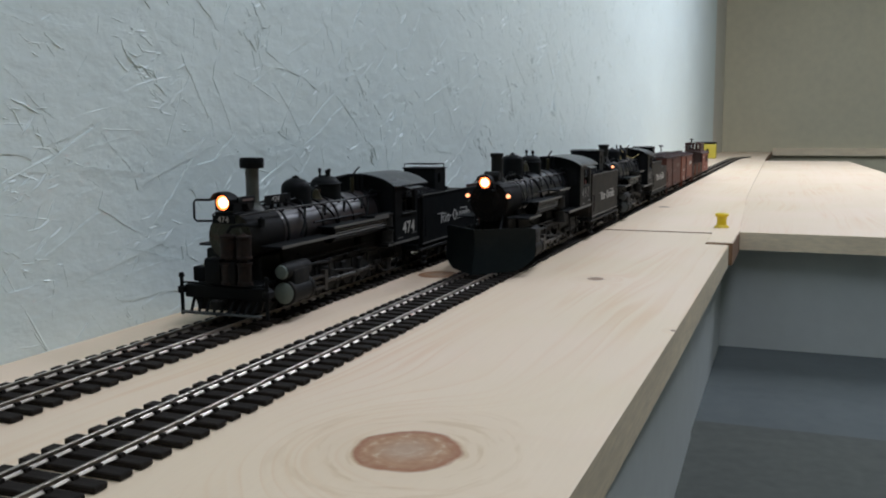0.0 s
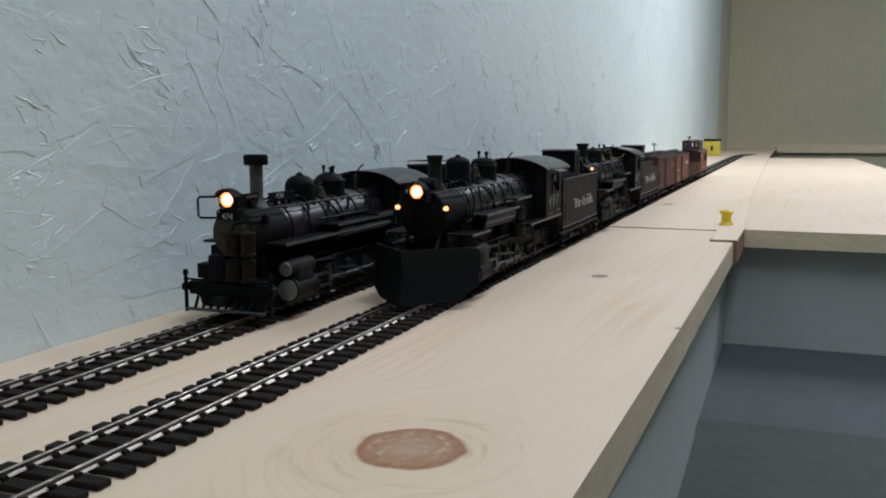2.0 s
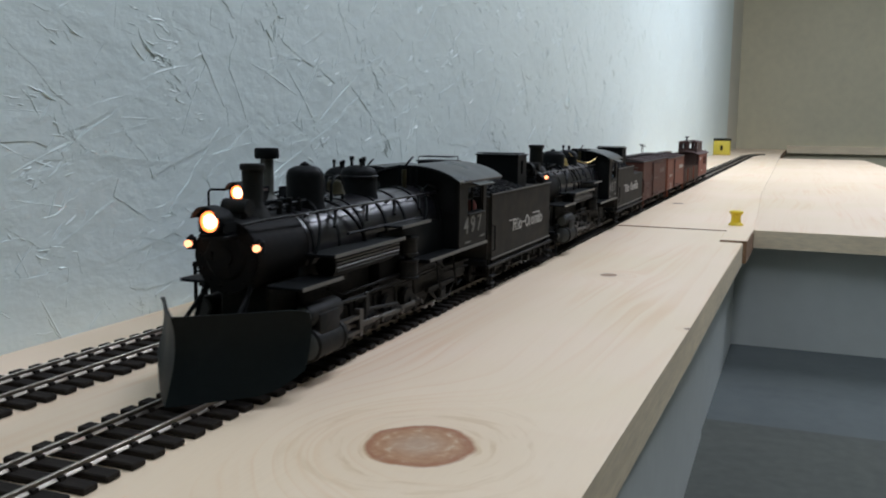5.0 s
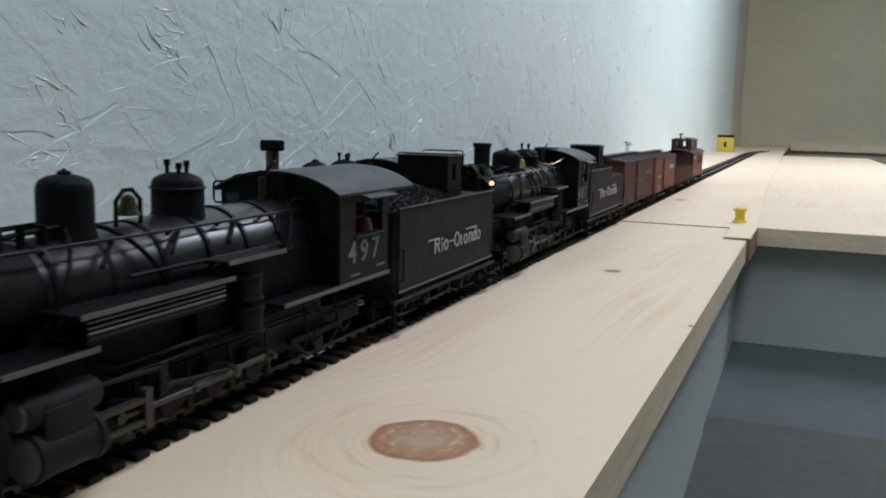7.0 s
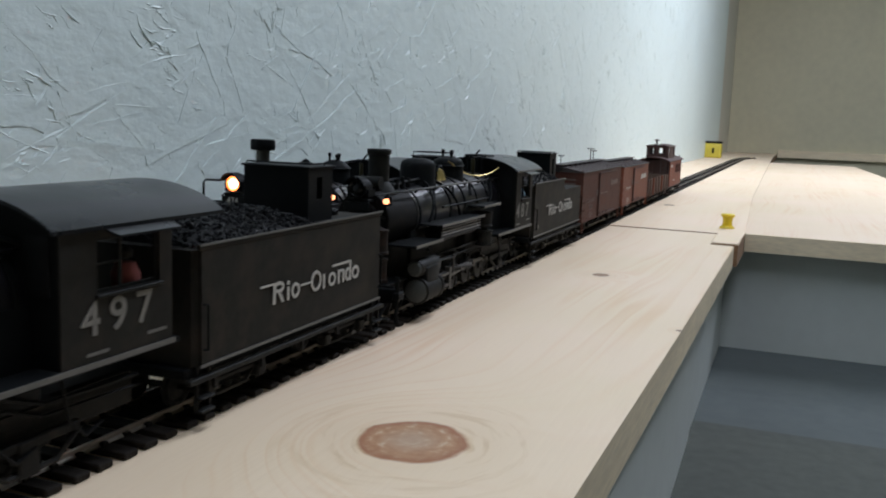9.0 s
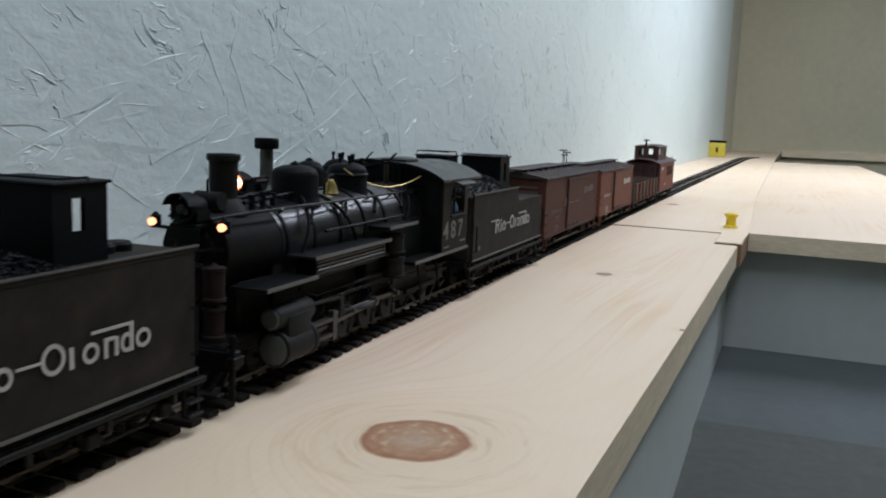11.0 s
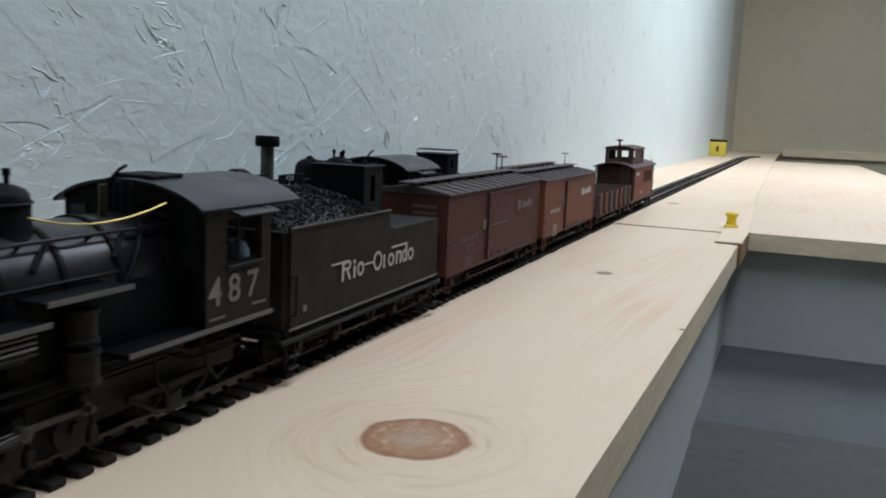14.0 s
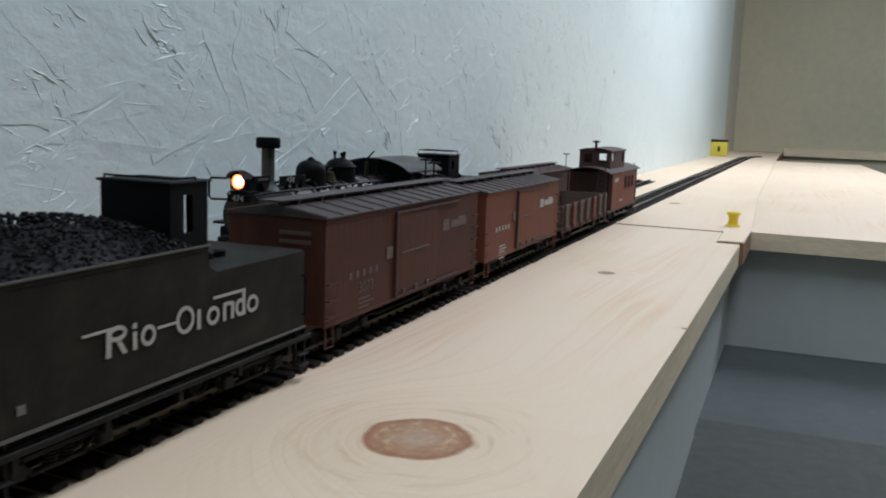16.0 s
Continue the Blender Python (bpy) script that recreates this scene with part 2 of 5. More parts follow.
def tube(bm, pts, r, seg=6):
    """A bent round bar along the points, in one piece."""
    pts = [Vector(q) for q in pts]
    rings, side = [], None
    for i, q in enumerate(pts):
        d = (pts[min(i + 1, len(pts) - 1)] - pts[max(i - 1, 0)]).normalized()
        side = side or Vector((0.31, 0.52, 0.79))
        side = (side - d * side.dot(d)).normalized()
        up = d.cross(side)
        rings.append([bm.verts.new(q + (side * math.cos(2 * math.pi * k / seg) + up * math.sin(2 * math.pi * k / seg)) * r) for k in range(seg)])
    for a, b in zip(rings, rings[1:]):
        for k in range(seg):
            bm.faces.new((a[k], a[(k + 1) % seg], b[(k + 1) % seg], b[k]))
    bm.faces.new(rings[0])
    bm.faces.new(rings[-1])
    return bm


def lathe(bm, prof, m=None, seg=20):
    """A turned body: (radius, height) pairs round z, put in place by m."""
    m = m or Matrix()
    rings = []
    for r, z in prof:
        if r < 1e-6:
            rings.append([bm.verts.new(m @ Vector((0, 0, z)))])
        else:
            rings.append([bm.verts.new(m @ Vector((r * math.cos(2 * math.pi * i / seg), r * math.sin(2 * math.pi * i / seg), z))) for i in range(seg)])
    for p, q in zip(rings, rings[1:]):
        for i in range(seg):
            j = (i + 1) % seg
            if len(p) == 1 and len(q) == 1:
                continue
            if len(p) == 1:
                bm.faces.new((p[0], q[i], q[j]))
            elif len(q) == 1:
                bm.faces.new((p[i], p[j], q[0]))
            else:
                bm.faces.new((p[i], p[j], q[j], q[i]))
    for ring, end in ((rings[0], 0), (rings[-1], 1)):
        if len(ring) > 2:
            bm.faces.new(ring)
    return bm


def prism(bm, poly, axis, a, b):
    """Extrude a polygon along an axis from a to b. Polygon pairs are the other two axes in order."""
    def at(p, t):
        return {"x": (t, p[0], p[1]), "y": (p[0], t, p[1]), "z": (p[0], p[1], t)}[axis]
    lo = [bm.verts.new(at(p, a)) for p in poly]
    hi = [bm.verts.new(at(p, b)) for p in poly]
    n = len(poly)
    bm.faces.new(lo)
    bm.faces.new(list(reversed(hi)))
    for i in range(n):
        bm.faces.new((lo[i], lo[(i + 1) % n], hi[(i + 1) % n], hi[i]))
    return bm


B = bmesh.new

# ---- setting ----
WALL_X, END_Y, Z_FLOOR, TOP = -0.356, 5.0, -0.1325, 1.45
wall_left = tagged(part("wall_west", box(B(), WALL_X - 0.05, WALL_X, -2.0, 4.40, -1.0, TOP), WALL), "pale grey-blue painted strand board wall", "wall", kind="structure")
# last stretch before the corner, coloured warmer and a little darker
tagged(part("wall_west_end", box(B(), WALL_X - 0.05, WALL_X, 4.40, END_Y, -1.0, TOP), FADE), "pale warm grey end of the board wall", "wall", kind="structure")
tagged(part("wall_north", box(B(), WALL_X - 0.05, 3.2, END_Y, END_Y + 0.05, -1.0, TOP), CREAM), "plain cream painted back wall", "wall", kind="structure")
tagged(part("wall_east", box(B(), 3.2, 3.25, -2.05, END_Y + 0.05, -1.0, TOP), CREAM), "plain cream painted wall", "wall", kind="structure")
tagged(part("wall_south", box(B(), WALL_X - 0.05, 3.2, -2.05, -2.0, -1.0, TOP), CREAM), "plain cream painted wall", "wall", kind="structure")
tagged(part("ceiling", box(B(), WALL_X - 0.05, 3.25, -2.05, END_Y + 0.05, TOP, TOP + 0.05), CEIL), "plain white painted ceiling", "ceiling", kind="structure")
tagged(part("floor", box(B(), -0.12, 3.2, 0.770, END_Y, Z_FLOOR - 0.05, Z_FLOOR), GREYFLOOR), "dark grey painted lower deck", "floor", kind="structure")
# near part of the lower deck, darker and more olive below y 0.770
tagged(part("floor_near", box(B(), -0.12, 3.2, -2.0, 0.770, Z_FLOOR - 0.05, Z_FLOOR), FLOORNEAR), "dark olive-grey near part of the lower deck", "floor", kind="structure")
tagged(part("panel_under_shelf", prism(B(), [(-0.0590, -0.6), (-0.0600, 0.30), (-0.0678, 0.722), (-0.086, 0.722), (-0.078, -0.6)], "z", Z_FLOOR, -0.0222), GREY), "grey painted fascia panel under the shelf", "panel", kind="structure")
tagged(part("panel_under_shelf_far", prism(B(), [(-0.0692, 0.7235), (-0.0712, 1.0575), (-0.090, 1.0575), (-0.088, 0.7235)], "z", Z_FLOOR, -0.0222), GREY), "grey painted fascia panel beyond the joint", "panel", kind="structure")
tagged(part("panel_under_deck", box(B(), -0.090, 3.2, 1.058, 1.076, Z_FLOOR, -0.0195), GREY), "grey painted fascia panel under the deck", "panel", kind="structure")

# coarse strands that stand out of the painted wall
rnd = random.Random(11)
bm = B()


def strand(y, z, ln, wd, a, lift, edge, flip):
    """One flake of the board with one edge lifted out of the paint."""
    ca, sa = math.cos(a), math.sin(a)
    n = 7
    pts = [(-ln / 2 + ln * i / (n - 1), wd / 2 * (1 + rnd.uniform(-0.25, 0.12)), edge) for i in range(n)]
    pts += [(ln / 2 - ln * i / (n - 1), -wd / 2 * (1 + rnd.uniform(-0.25, 0.12)), lift * rnd.uniform(0.5, 1)) for i in range(n)]
    if flip:
        pts = [(u, -v, h) for u, v, h in pts[::-1]]
    vs = [bm.verts.new((WALL_X + 0.00005 + h, y + u * ca - v * sa, z + u * sa + v * ca)) for u, v, h in pts]
    lo = [bm.verts.new((WALL_X - 0.001, y + u * ca - v * sa, z + u * sa + v * ca)) for u, v, h in pts]
    bm.faces.new(vs)
    for i in range(len(vs)):
        j = (i + 1) % len(vs)
        bm.faces.new((vs[i], lo[i], lo[j], vs[j]))


def ridge(y, z, ln, wd, a, h):
    """A crooked ridge of paint along the edge of a flake, with tapered ends."""
    ca, sa = math.cos(a), math.sin(a)
    n, bow = 6, rnd.uniform(-0.05, 0.05) * ln
    rows = []
    for i in range(n + 1):
        q = i / n
        u, v = (q - 0.5) * ln, bow * math.sin(math.pi * q) + rnd.uniform(-0.25, 0.25) * wd
        k = (0.25 + 0.75 * math.sin(math.pi * q)) * rnd.uniform(0.6, 1.1)
        rows.append([bm.verts.new((WALL_X + e, y + u * ca - (v + o) * sa, z + u * sa + (v + o) * ca)) for o, e in ((-wd * k, -0.0001), (-wd * k * 0.55, h * k), (wd * k, -0.0001))])
    for p, q in zip(rows, rows[1:]):
        for i in (0, 1):
            bm.faces.new((p[i], q[i], q[i + 1], p[i + 1]))


for k in range(1300):
    y = 0.05 + 3.5 * rnd.random() ** 1.5
    a = rnd.gauss(0.22, 0.35) if rnd.random() < 0.75 else rnd.gauss(-0.6, 0.4)
    strand(y, rnd.uniform(-0.02, 0.16 + 0.16 * y), rnd.uniform(0.018, 0.095), rnd.uniform(0.003, 0.022), a, rnd.uniform(0.00005, 0.00045), rnd.uniform(0.0, 0.00008), rnd.random() < 0.72)
for k in range(300):
    # long flake edges
    y = 0.05 + 3.4 * rnd.random() ** 1.5
    a = rnd.gauss(0.20, 0.22) if rnd.random() < 0.6 else rnd.gauss(-0.5, 0.3)
    ridge(y, rnd.uniform(-0.02, 0.16 + 0.16 * y), rnd.uniform(0.012, 0.085), rnd.uniform(0.0005, 0.0012), a, rnd.uniform(0.00012, 0.00055))
for k in range(330):
    # torn places where short chips stand up together
    y = 0.05 + 3.3 * rnd.random() ** 1.4
    z, a = rnd.uniform(-0.01, 0.15 + 0.15 * y), rnd.gauss(0.25, 0.3) if rnd.random() < 0.65 else rnd.gauss(-0.5, 0.3)
    long = rnd.uniform(0.004, 0.016)
    for q in range(rnd.randint(4, 14)):
        u, v = rnd.gauss(0, long), rnd.gauss(0, 0.005)
        ridge(y + u * math.cos(a) - v * math.sin(a), z + u * math.sin(a) + v * math.cos(a), rnd.uniform(0.004, 0.018), rnd.uniform(0.0004, 0.0009), a + rnd.gauss(0, 0.35), rnd.uniform(0.0002, 0.0007))
tagged(part("wall_strands", bm, WALL, wall_left, smooth=False), kind="stuff")


def board(name, outline, z0, z1, materials, label, bevel=0.0008):
    bm = prism(B(), outline, "z", z0, z1)
    bmesh.ops.bevel(bm, geom=[e for e in bm.edges if abs(e.verts[0].co.z - z1) < 1e-5 and abs(e.verts[1].co.z - z1) < 1e-5], offset=bevel, segments=2, affect="EDGES")
    bm.normal_update()
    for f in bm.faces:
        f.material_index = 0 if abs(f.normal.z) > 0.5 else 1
    ob = part(name, bm, materials, smooth=False)
    return tagged(ob, label, "board", "shelf boards")


board("shelf_board", [(-0.3555, -0.5), (-0.0605, -0.5), (-0.0600, 0.25), (-0.0578, 0.52), (-0.0562, 0.922), (-0.0800, 0.922), (-0.0800, 1.0213), (-0.3555, 1.0228)], -0.0215, 0.0, [PINE1, CUT], "pale knotty pine shelf board with a large brown knot")
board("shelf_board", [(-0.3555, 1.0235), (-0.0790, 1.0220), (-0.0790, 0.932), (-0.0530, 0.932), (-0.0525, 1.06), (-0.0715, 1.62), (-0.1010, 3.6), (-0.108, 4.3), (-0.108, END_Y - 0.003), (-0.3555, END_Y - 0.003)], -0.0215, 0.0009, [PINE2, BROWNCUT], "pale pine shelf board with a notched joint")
board("deck_board", [(-0.0522, 1.040), (0.29, 1.034), (0.1840, 3.553), (-0.0998, 3.553), (-0.0713, 1.62)], -0.0190, 0.0005, [PINE3, CUT], "pale plywood deck panel beside the shelf", 0.0004)
tagged(part("end_cleat", box(B(), -0.105, 0.60, END_Y - 0.03, END_Y - 0.001, -0.017, 0.022, 0.001), CUT), "unpainted pine cleat on the back wall", "batten", kind="structure")
XC1, XC2 = -0.2995, -0.2197
TIE_TOP, RAIL_TOP = 0.0025, 0.0052
TIE = mat("dark_brown_tie", (0.020, 0.0165, 0.0135), 0.8, spec=0.12, spread=0.35, scale=60, bump=0.0003, bump_scale=600, stretch=(0.2, 1, 1))
RAIL = mat("rail_metal", (0.42, 0.375, 0.32), 0.36, metal=0.95, spread=0.15, scale=25, dust=(0.22, 0.16, 0.12), dust_at=(0.6, 0.85))


def track(name, xc, y0, y1, label, bend=0.0, bend_from=99.0):
    def off(y):
        return bend * max(0.0, y - bend_from) ** 2
    t = thing(name, label, "track", "model tracks")
    bm = B()
    box(bm, -0.0215, 0.0215, -0.0032, 0.0032, 0.0002, TIE_TOP, 0.0004)
    tie = part("tie", bm, TIE, t)
    ties = [y0 + 0.0108 * i for i in range(int((y1 - y0) / 0.0108))]
    rnd = random.Random(3)
    far = B()
    for i, y in enumerate(ties):
        turn = -math.atan(2 * bend * max(0.0, y - bend_from))
        m = Matrix.Translation((xc + off(y) + rnd.uniform(-0.0006, 0.0006), y + rnd.uniform(-0.0004, 0.0004), 0)) @ Matrix.Rotation(turn + rnd.uniform(-0.012, 0.012), 4, "Z")
        if i == 0:
            tie.matrix_basis = m
        elif i < 190:
            o = new("tie", tie.data)
            o.parent = t
            o.matrix_basis = m
        else:
            c = bmesh.ops.create_cube(far, size=1, matrix=m @ Matrix.LocRotScale((0, 0, 0.0013), None, (0.043, 0.0064, 0.0023)))
    if len(far.verts):
        tagged(part("far_ties", far, TIE, t), kind="stuff")
    else:
        far.free()
    prof = [(-0.0012, 0.0), (0.0012, 0.0), (0.0012, 0.0003), (0.0005, 0.0008), (0.0003, 0.0010), (0.0003, 0.0019), (0.0006, 0.0021), (0.0006, 0.0026), (0.0005, 0.0027), (-0.0005, 0.0027), (-0.0006, 0.0026), (-0.0006, 0.0021), (-0.0003, 0.0019), (-0.0003, 0.0010), (-0.0005, 0.0008), (-0.0012, 0.0003)]
    ys = [y0 - 0.004] + [y for y in np.arange(bend_from, y1, 0.06) if y > y0] + [y1]
    for sx in (-1, 1):
        bm = B()
        rings = [[bm.verts.new((xc + off(y) + sx * 0.0098 + p, y, TIE_TOP + q)) for p, q in prof] for y in ys]
        n = len(prof)
        for a, c in zip(rings, rings[1:]):
            for i in range(n):
                bm.faces.new((a[i], a[(i + 1) % n], c[(i + 1) % n], c[i]))
        bm.faces.new(rings[0])
        bm.faces.new(rings[-1])
        part("rail", bm, RAIL, t, smooth=False)
        sp = B()
        for y in ties[:190]:
            for s2 in (-1, 1):
                xx = xc + off(y) + sx * 0.0098 + s2 * 0.0012
                bmesh.ops.create_cube(sp, size=1, matrix=Matrix.LocRotScale((xx, y, TIE_TOP + 0.0006), None, (0.0016, 0.0024, 0.0014)))
        tagged(part("rail_fastening", sp, TIE, t), kind="stuff")
    return t


track("siding_track", XC1, 0.02, 1.85, "model railway siding with dark ties and bright rails")
track("main_track", XC2, 0.02, 3.97, "model railway main line with dark ties and bright rails", 0.55, 3.70)

# ---- train materials ----
BLACK = mat("satin_black_engine_paint", (0.0055, 0.0064, 0.0068), 0.55, spec=0.08, spread=0.35, scale=60, dust=(0.0095, 0.0097, 0.0092), dust_at=(0.55, 0.9))
BOILER = mat("boiler_jacket_paint", (0.0042, 0.0042, 0.0058), 0.34, spread=0.35, scale=45, dust=(0.0085, 0.0072, 0.0092), dust_at=(0.5, 0.85), spec=0.58)
BROWNBOILER = mat("brown_black_boiler_jacket", (0.0150, 0.0118, 0.0125), 0.40, spread=0.4, scale=45, dust=(0.026, 0.017, 0.015), dust_at=(0.45, 0.75), spec=0.6)
GRIME = mat("grimy_running_gear", (0.0105, 0.0110, 0.0104), 0.62, spec=0.14, spread=0.45, scale=90, dust=(0.026, 0.0225, 0.0180), dust_at=(0.5, 0.8))
ROOF = mat("dark_grey_cab_roof", (0.0048, 0.0054, 0.0066), 0.30, spec=0.26, spread=0.2, scale=50, dust=(0.008, 0.0088, 0.0098), dust_at=(0.5, 0.8))
TENDER = mat("weathered_tender_side", (0.0165, 0.0160, 0.0138), 0.62, spec=0.10, spread=0.3, scale=35, dust=(0.030, 0.0250, 0.0195), dust_at=(0.45, 0.75))
COAL = mat("coal", (0.0042, 0.0046, 0.0058), 0.45, spec=0.18, spread=0.5, scale=120, bump=0.0006, bump_scale=500)
STACK2 = mat("pale_graphite_stack", (0.060, 0.064, 0.052), 0.5, spread=0.25, scale=60, dust=(0.045, 0.042, 0.034), dust_at=(0.5, 0.75))
STACK = mat("graphite_stack", (0.0075, 0.0082, 0.0068), 0.6, spec=0.15, spread=0.3, scale=60, dust=(0.012, 0.012, 0.0095), dust_at=(0.45, 0.7))
EDGE = mat("worn_board_edge", (0.095, 0.093, 0.087), 0.5, spread=0.25, scale=80)
STEEL = mat("rod_steel", (0.045, 0.043, 0.039), 0.48, metal=0.5, spread=0.3, scale=90, dust=(0.06, 0.05, 0.04), dust_at=(0.45, 0.7))
GREENGREY = mat("grey_green_cylinder_cover", (0.13, 0.165, 0.145), 0.5, spread=0.15, scale=90)
COVER = mat("dull_grey_cylinder_cover", (0.060, 0.066, 0.064), 0.5, spec=0.3, spread=0.2, scale=90)
GREENDARK = mat("dark_green_smokebox_front", (0.050, 0.052, 0.036), 0.6, spec=0.25, spread=0.3, scale=70, dust=(0.05, 0.03, 0.02), dust_at=(0.5, 0.75))
RUST = mat("rusty_smokebox", (0.0058, 0.0057, 0.0054), 0.65, spec=0.12, spread=0.4, scale=60, dust=(0.0125, 0.0095, 0.0075), dust_at=(0.5, 0.8))
PUMP = mat("rusty_brown_pump", (0.0135, 0.0095, 0.0080), 0.6, spec=0.15, spread=0.4, scale=90, dust=(0.030, 0.016, 0.011), dust_at=(0.5, 0.75))
PLOWM = mat("plow_steel_paint", (0.0060, 0.0098, 0.0105), 0.5, spec=0.12, spread=0.2, scale=40, dust=(0.011, 0.0145, 0.0148), dust_at=(0.5, 0.85))
BRONZE = mat("dark_bronze", (0.045, 0.040, 0.020), 0.4, metal=0.7, spread=0.2, scale=80)
BRASS = mat("brass", (0.50, 0.38, 0.14), 0.38, metal=0.9, spread=0.15, scale=80)
DULL = mat("worn_grey_lettering", (0.15, 0.145, 0.13), 0.7, spread=0.25, scale=200)
WHITE = mat("white_lettering", (0.40, 0.39, 0.36), 0.7, spread=0.12, scale=200)
FADED = mat("faded_lettering", (0.115, 0.078, 0.066), 0.7, spread=0.3, scale=200)
RED1 = mat("weathered_boxcar_brown", (0.086, 0.032, 0.0220), 0.65, spec=0.15, spread=0.2, scale=40, bump=0.0003, bump_scale=300, stretch=(1, 1, 0.08), dust=(0.070, 0.035, 0.027), dust_at=(0.45, 0.7))
RED2 = mat("boxcar_oxide_red", (0.158, 0.051, 0.030), 0.6, spec=0.2, spread=0.15, scale=40, bump=0.0003, bump_scale=300, stretch=(1, 1, 0.08))
REDROOF = mat("dusty_car_roof", (0.050, 0.041, 0.039), 0.6, spec=0.3, spread=0.25, scale=50)
CABRED = mat("caboose_red", (0.165, 0.048, 0.030), 0.6, spec=0.2, spread=0.2, scale=50, bump=0.0003, bump_scale=300, stretch=(1, 1, 0.08))
DARKRED = mat("sooty_caboose_brown", (0.056, 0.024, 0.0195), 0.65, spread=0.3, scale=50)
GONWOOD = mat("weathered_gondola_wood", (0.115, 0.075, 0.055), 0.75, spread=0.35, scale=60, bump=0.0003, bump_scale=200, stretch=(1, 0.1, 1))
DARK = mat("dark_opening", (0.010, 0.010, 0.010), 0.8)
HEAD = glow("lit_headlamp", (1.0, 0.70, 0.48), 6.0)
HALO = glow("headlamp_halo_glow", (1.0, 0.25, 0.06), 1.6)
MARK = glow("lit_marker_lamp", (1.0, 0.36, 0.17), 3.0)
PINK = mat("red_cloth", (0.22, 0.05, 0.045), 0.8)
BLUE = mat("blue_cloth", (0.16, 0.28, 0.42), 0.8)
GLASS = mat("dusty_window_glass", (0.012, 0.013, 0.014), 0.2, spec=0.3)


# ---- train helpers ----
def words(parent, text, size, m, material=None, stretch=1.0, label="", spacing=1.05):
    c = bpy.data.curves.new("lettering", "FONT")
    c.body, c.size, c.extrude, c.align_x, c.align_y = text, size, 0.0001, "CENTER", "CENTER"
    c.space_character = spacing
    c.offset = size * 0.014
    tmp = new("lettering", c)
    me = bpy.data.meshes.new_from_object(tmp)
    bpy.data.objects.remove(tmp)
    me.materials.clear()
    me.materials.append(material or WHITE)
    ob = new("lettering", me)
    ob.parent = parent
    ob.matrix_basis = m @ Matrix.Diagonal((stretch, 1, 1, 1))
    if label:
        ob["label"] = label
    return ob


def on_side(x, y, z, lean=0.0):
    """Lettering on a side that faces +x: reads along +y."""
    return Matrix.Translation((x, y, z)) @ Matrix(((0, 0, 1, 0), (1, 0, 0, 0), (0, 1, 0, 0), (0, 0, 0, 1)))


def on_front(x, y, z):
    """Lettering on a face that looks to -y."""
    return Matrix.Translation((x, y, z)) @ Matrix.Rotation(radians(90), 4, "X")


def emblem(parent, x, y0, y1, z, h):
    """A railway's side mark as plain shapes: two runs of rings and bars, each with a swept line."""
    L_ = y1 - y0

    def bar(a, b, lo, hi, lean=0.0):
        bm = prism(B(), [(y0 + a * L_, z + lo * h), (y0 + b * L_, z + lo * h), (y0 + b * L_ + lean * h, z + hi * h), (y0 + a * L_ + lean * h, z + hi * h)], "x", x, x + 0.0003)
        part("emblem_bar", bm, WHITE, parent, "plain off-white bar of the side mark", smooth=False)

    def ring(a, b, lo, hi):
        cy, cz, ry, rz, n = y0 + (a + b) / 2 * L_, z + (lo + hi) / 2 * h, (b - a) / 2 * L_, (hi - lo) / 2 * h, 18
        bm, st = B(), 0.135 * h
        loops = [[bm.verts.new((xx, cy + (ry - d) * math.cos(2 * math.pi * i / n), cz + (rz - d) * math.sin(2 * math.pi * i / n))) for i in range(n)] for xx, d in ((x, 0), (x + 0.0003, 0), (x + 0.0003, st), (x, st))]
        for p, q in zip(loops, loops[1:] + loops[:1]):
            for i in range(n):
                bm.faces.new((p[i], p[(i + 1) % n], q[(i + 1) % n], q[i]))
        part("emblem_ring", bm, WHITE, parent, "plain off-white ring of the side mark", smooth=False)
    bar(0.0, 0.115, 0.34, 0.42)
    bar(0.105, 0.128, -0.46, 0.42, 0.04)
    ring(0.115, 0.205, -0.04, 0.44)
    bar(0.185, 0.207, -0.46, -0.06, -0.25)
    bar(0.234, 0.254, -0.46, 0.10)
    bar(0.234, 0.254, 0.20, 0.36)
    ring(0.275, 0.352, -0.47, 0.20)
    bar(0.362, 0.470, -0.04, 0.04)
    ring(0.465, 0.570, -0.47, 0.46)
    bar(0.588, 0.608, -0.46, 0.20)
    ring(0.648, 0.728, -0.47, 0.18)
    bar(0.752, 0.772, -0.46, 0.18)
    bar(0.806, 0.826, -0.46, 0.14)
    bar(0.772, 0.810, 0.06, 0.18)
    ring(0.836, 0.905, -0.47, 0.18)
    bar(0.884, 0.905, -0.46, 0.50)
    bar(0.690, 0.905, 0.40, 0.50)
    ring(0.917, 1.0, -0.47, 0.18)


def holed(x0, x1, outer, hole):
    """A wall plate in the yz plane with one opening right through it."""
    bm = B()
    rings = []
    for x in (x0, x1):
        for a0, a1, b0, b1 in (outer, hole):
            rings.append([bm.verts.new((x, a, b)) for a, b in ((a0, b0), (a1, b0), (a1, b1), (a0, b1))])
    o0, i0, o1, i1 = rings
    for k in range(4):
        j = (k + 1) % 4
        bm.faces.new((o0[k], o0[j], i0[j], i0[k]))
        bm.faces.new((o1[k], i1[k], i1[j], o1[j]))
        bm.faces.new((o0[k], o1[k], o1[j], o0[j]))
        bm.faces.new((i0[k], i0[j], i1[j], i1[k]))
    bmesh.ops.recalc_face_normals(bm, faces=bm.faces)
    return bm


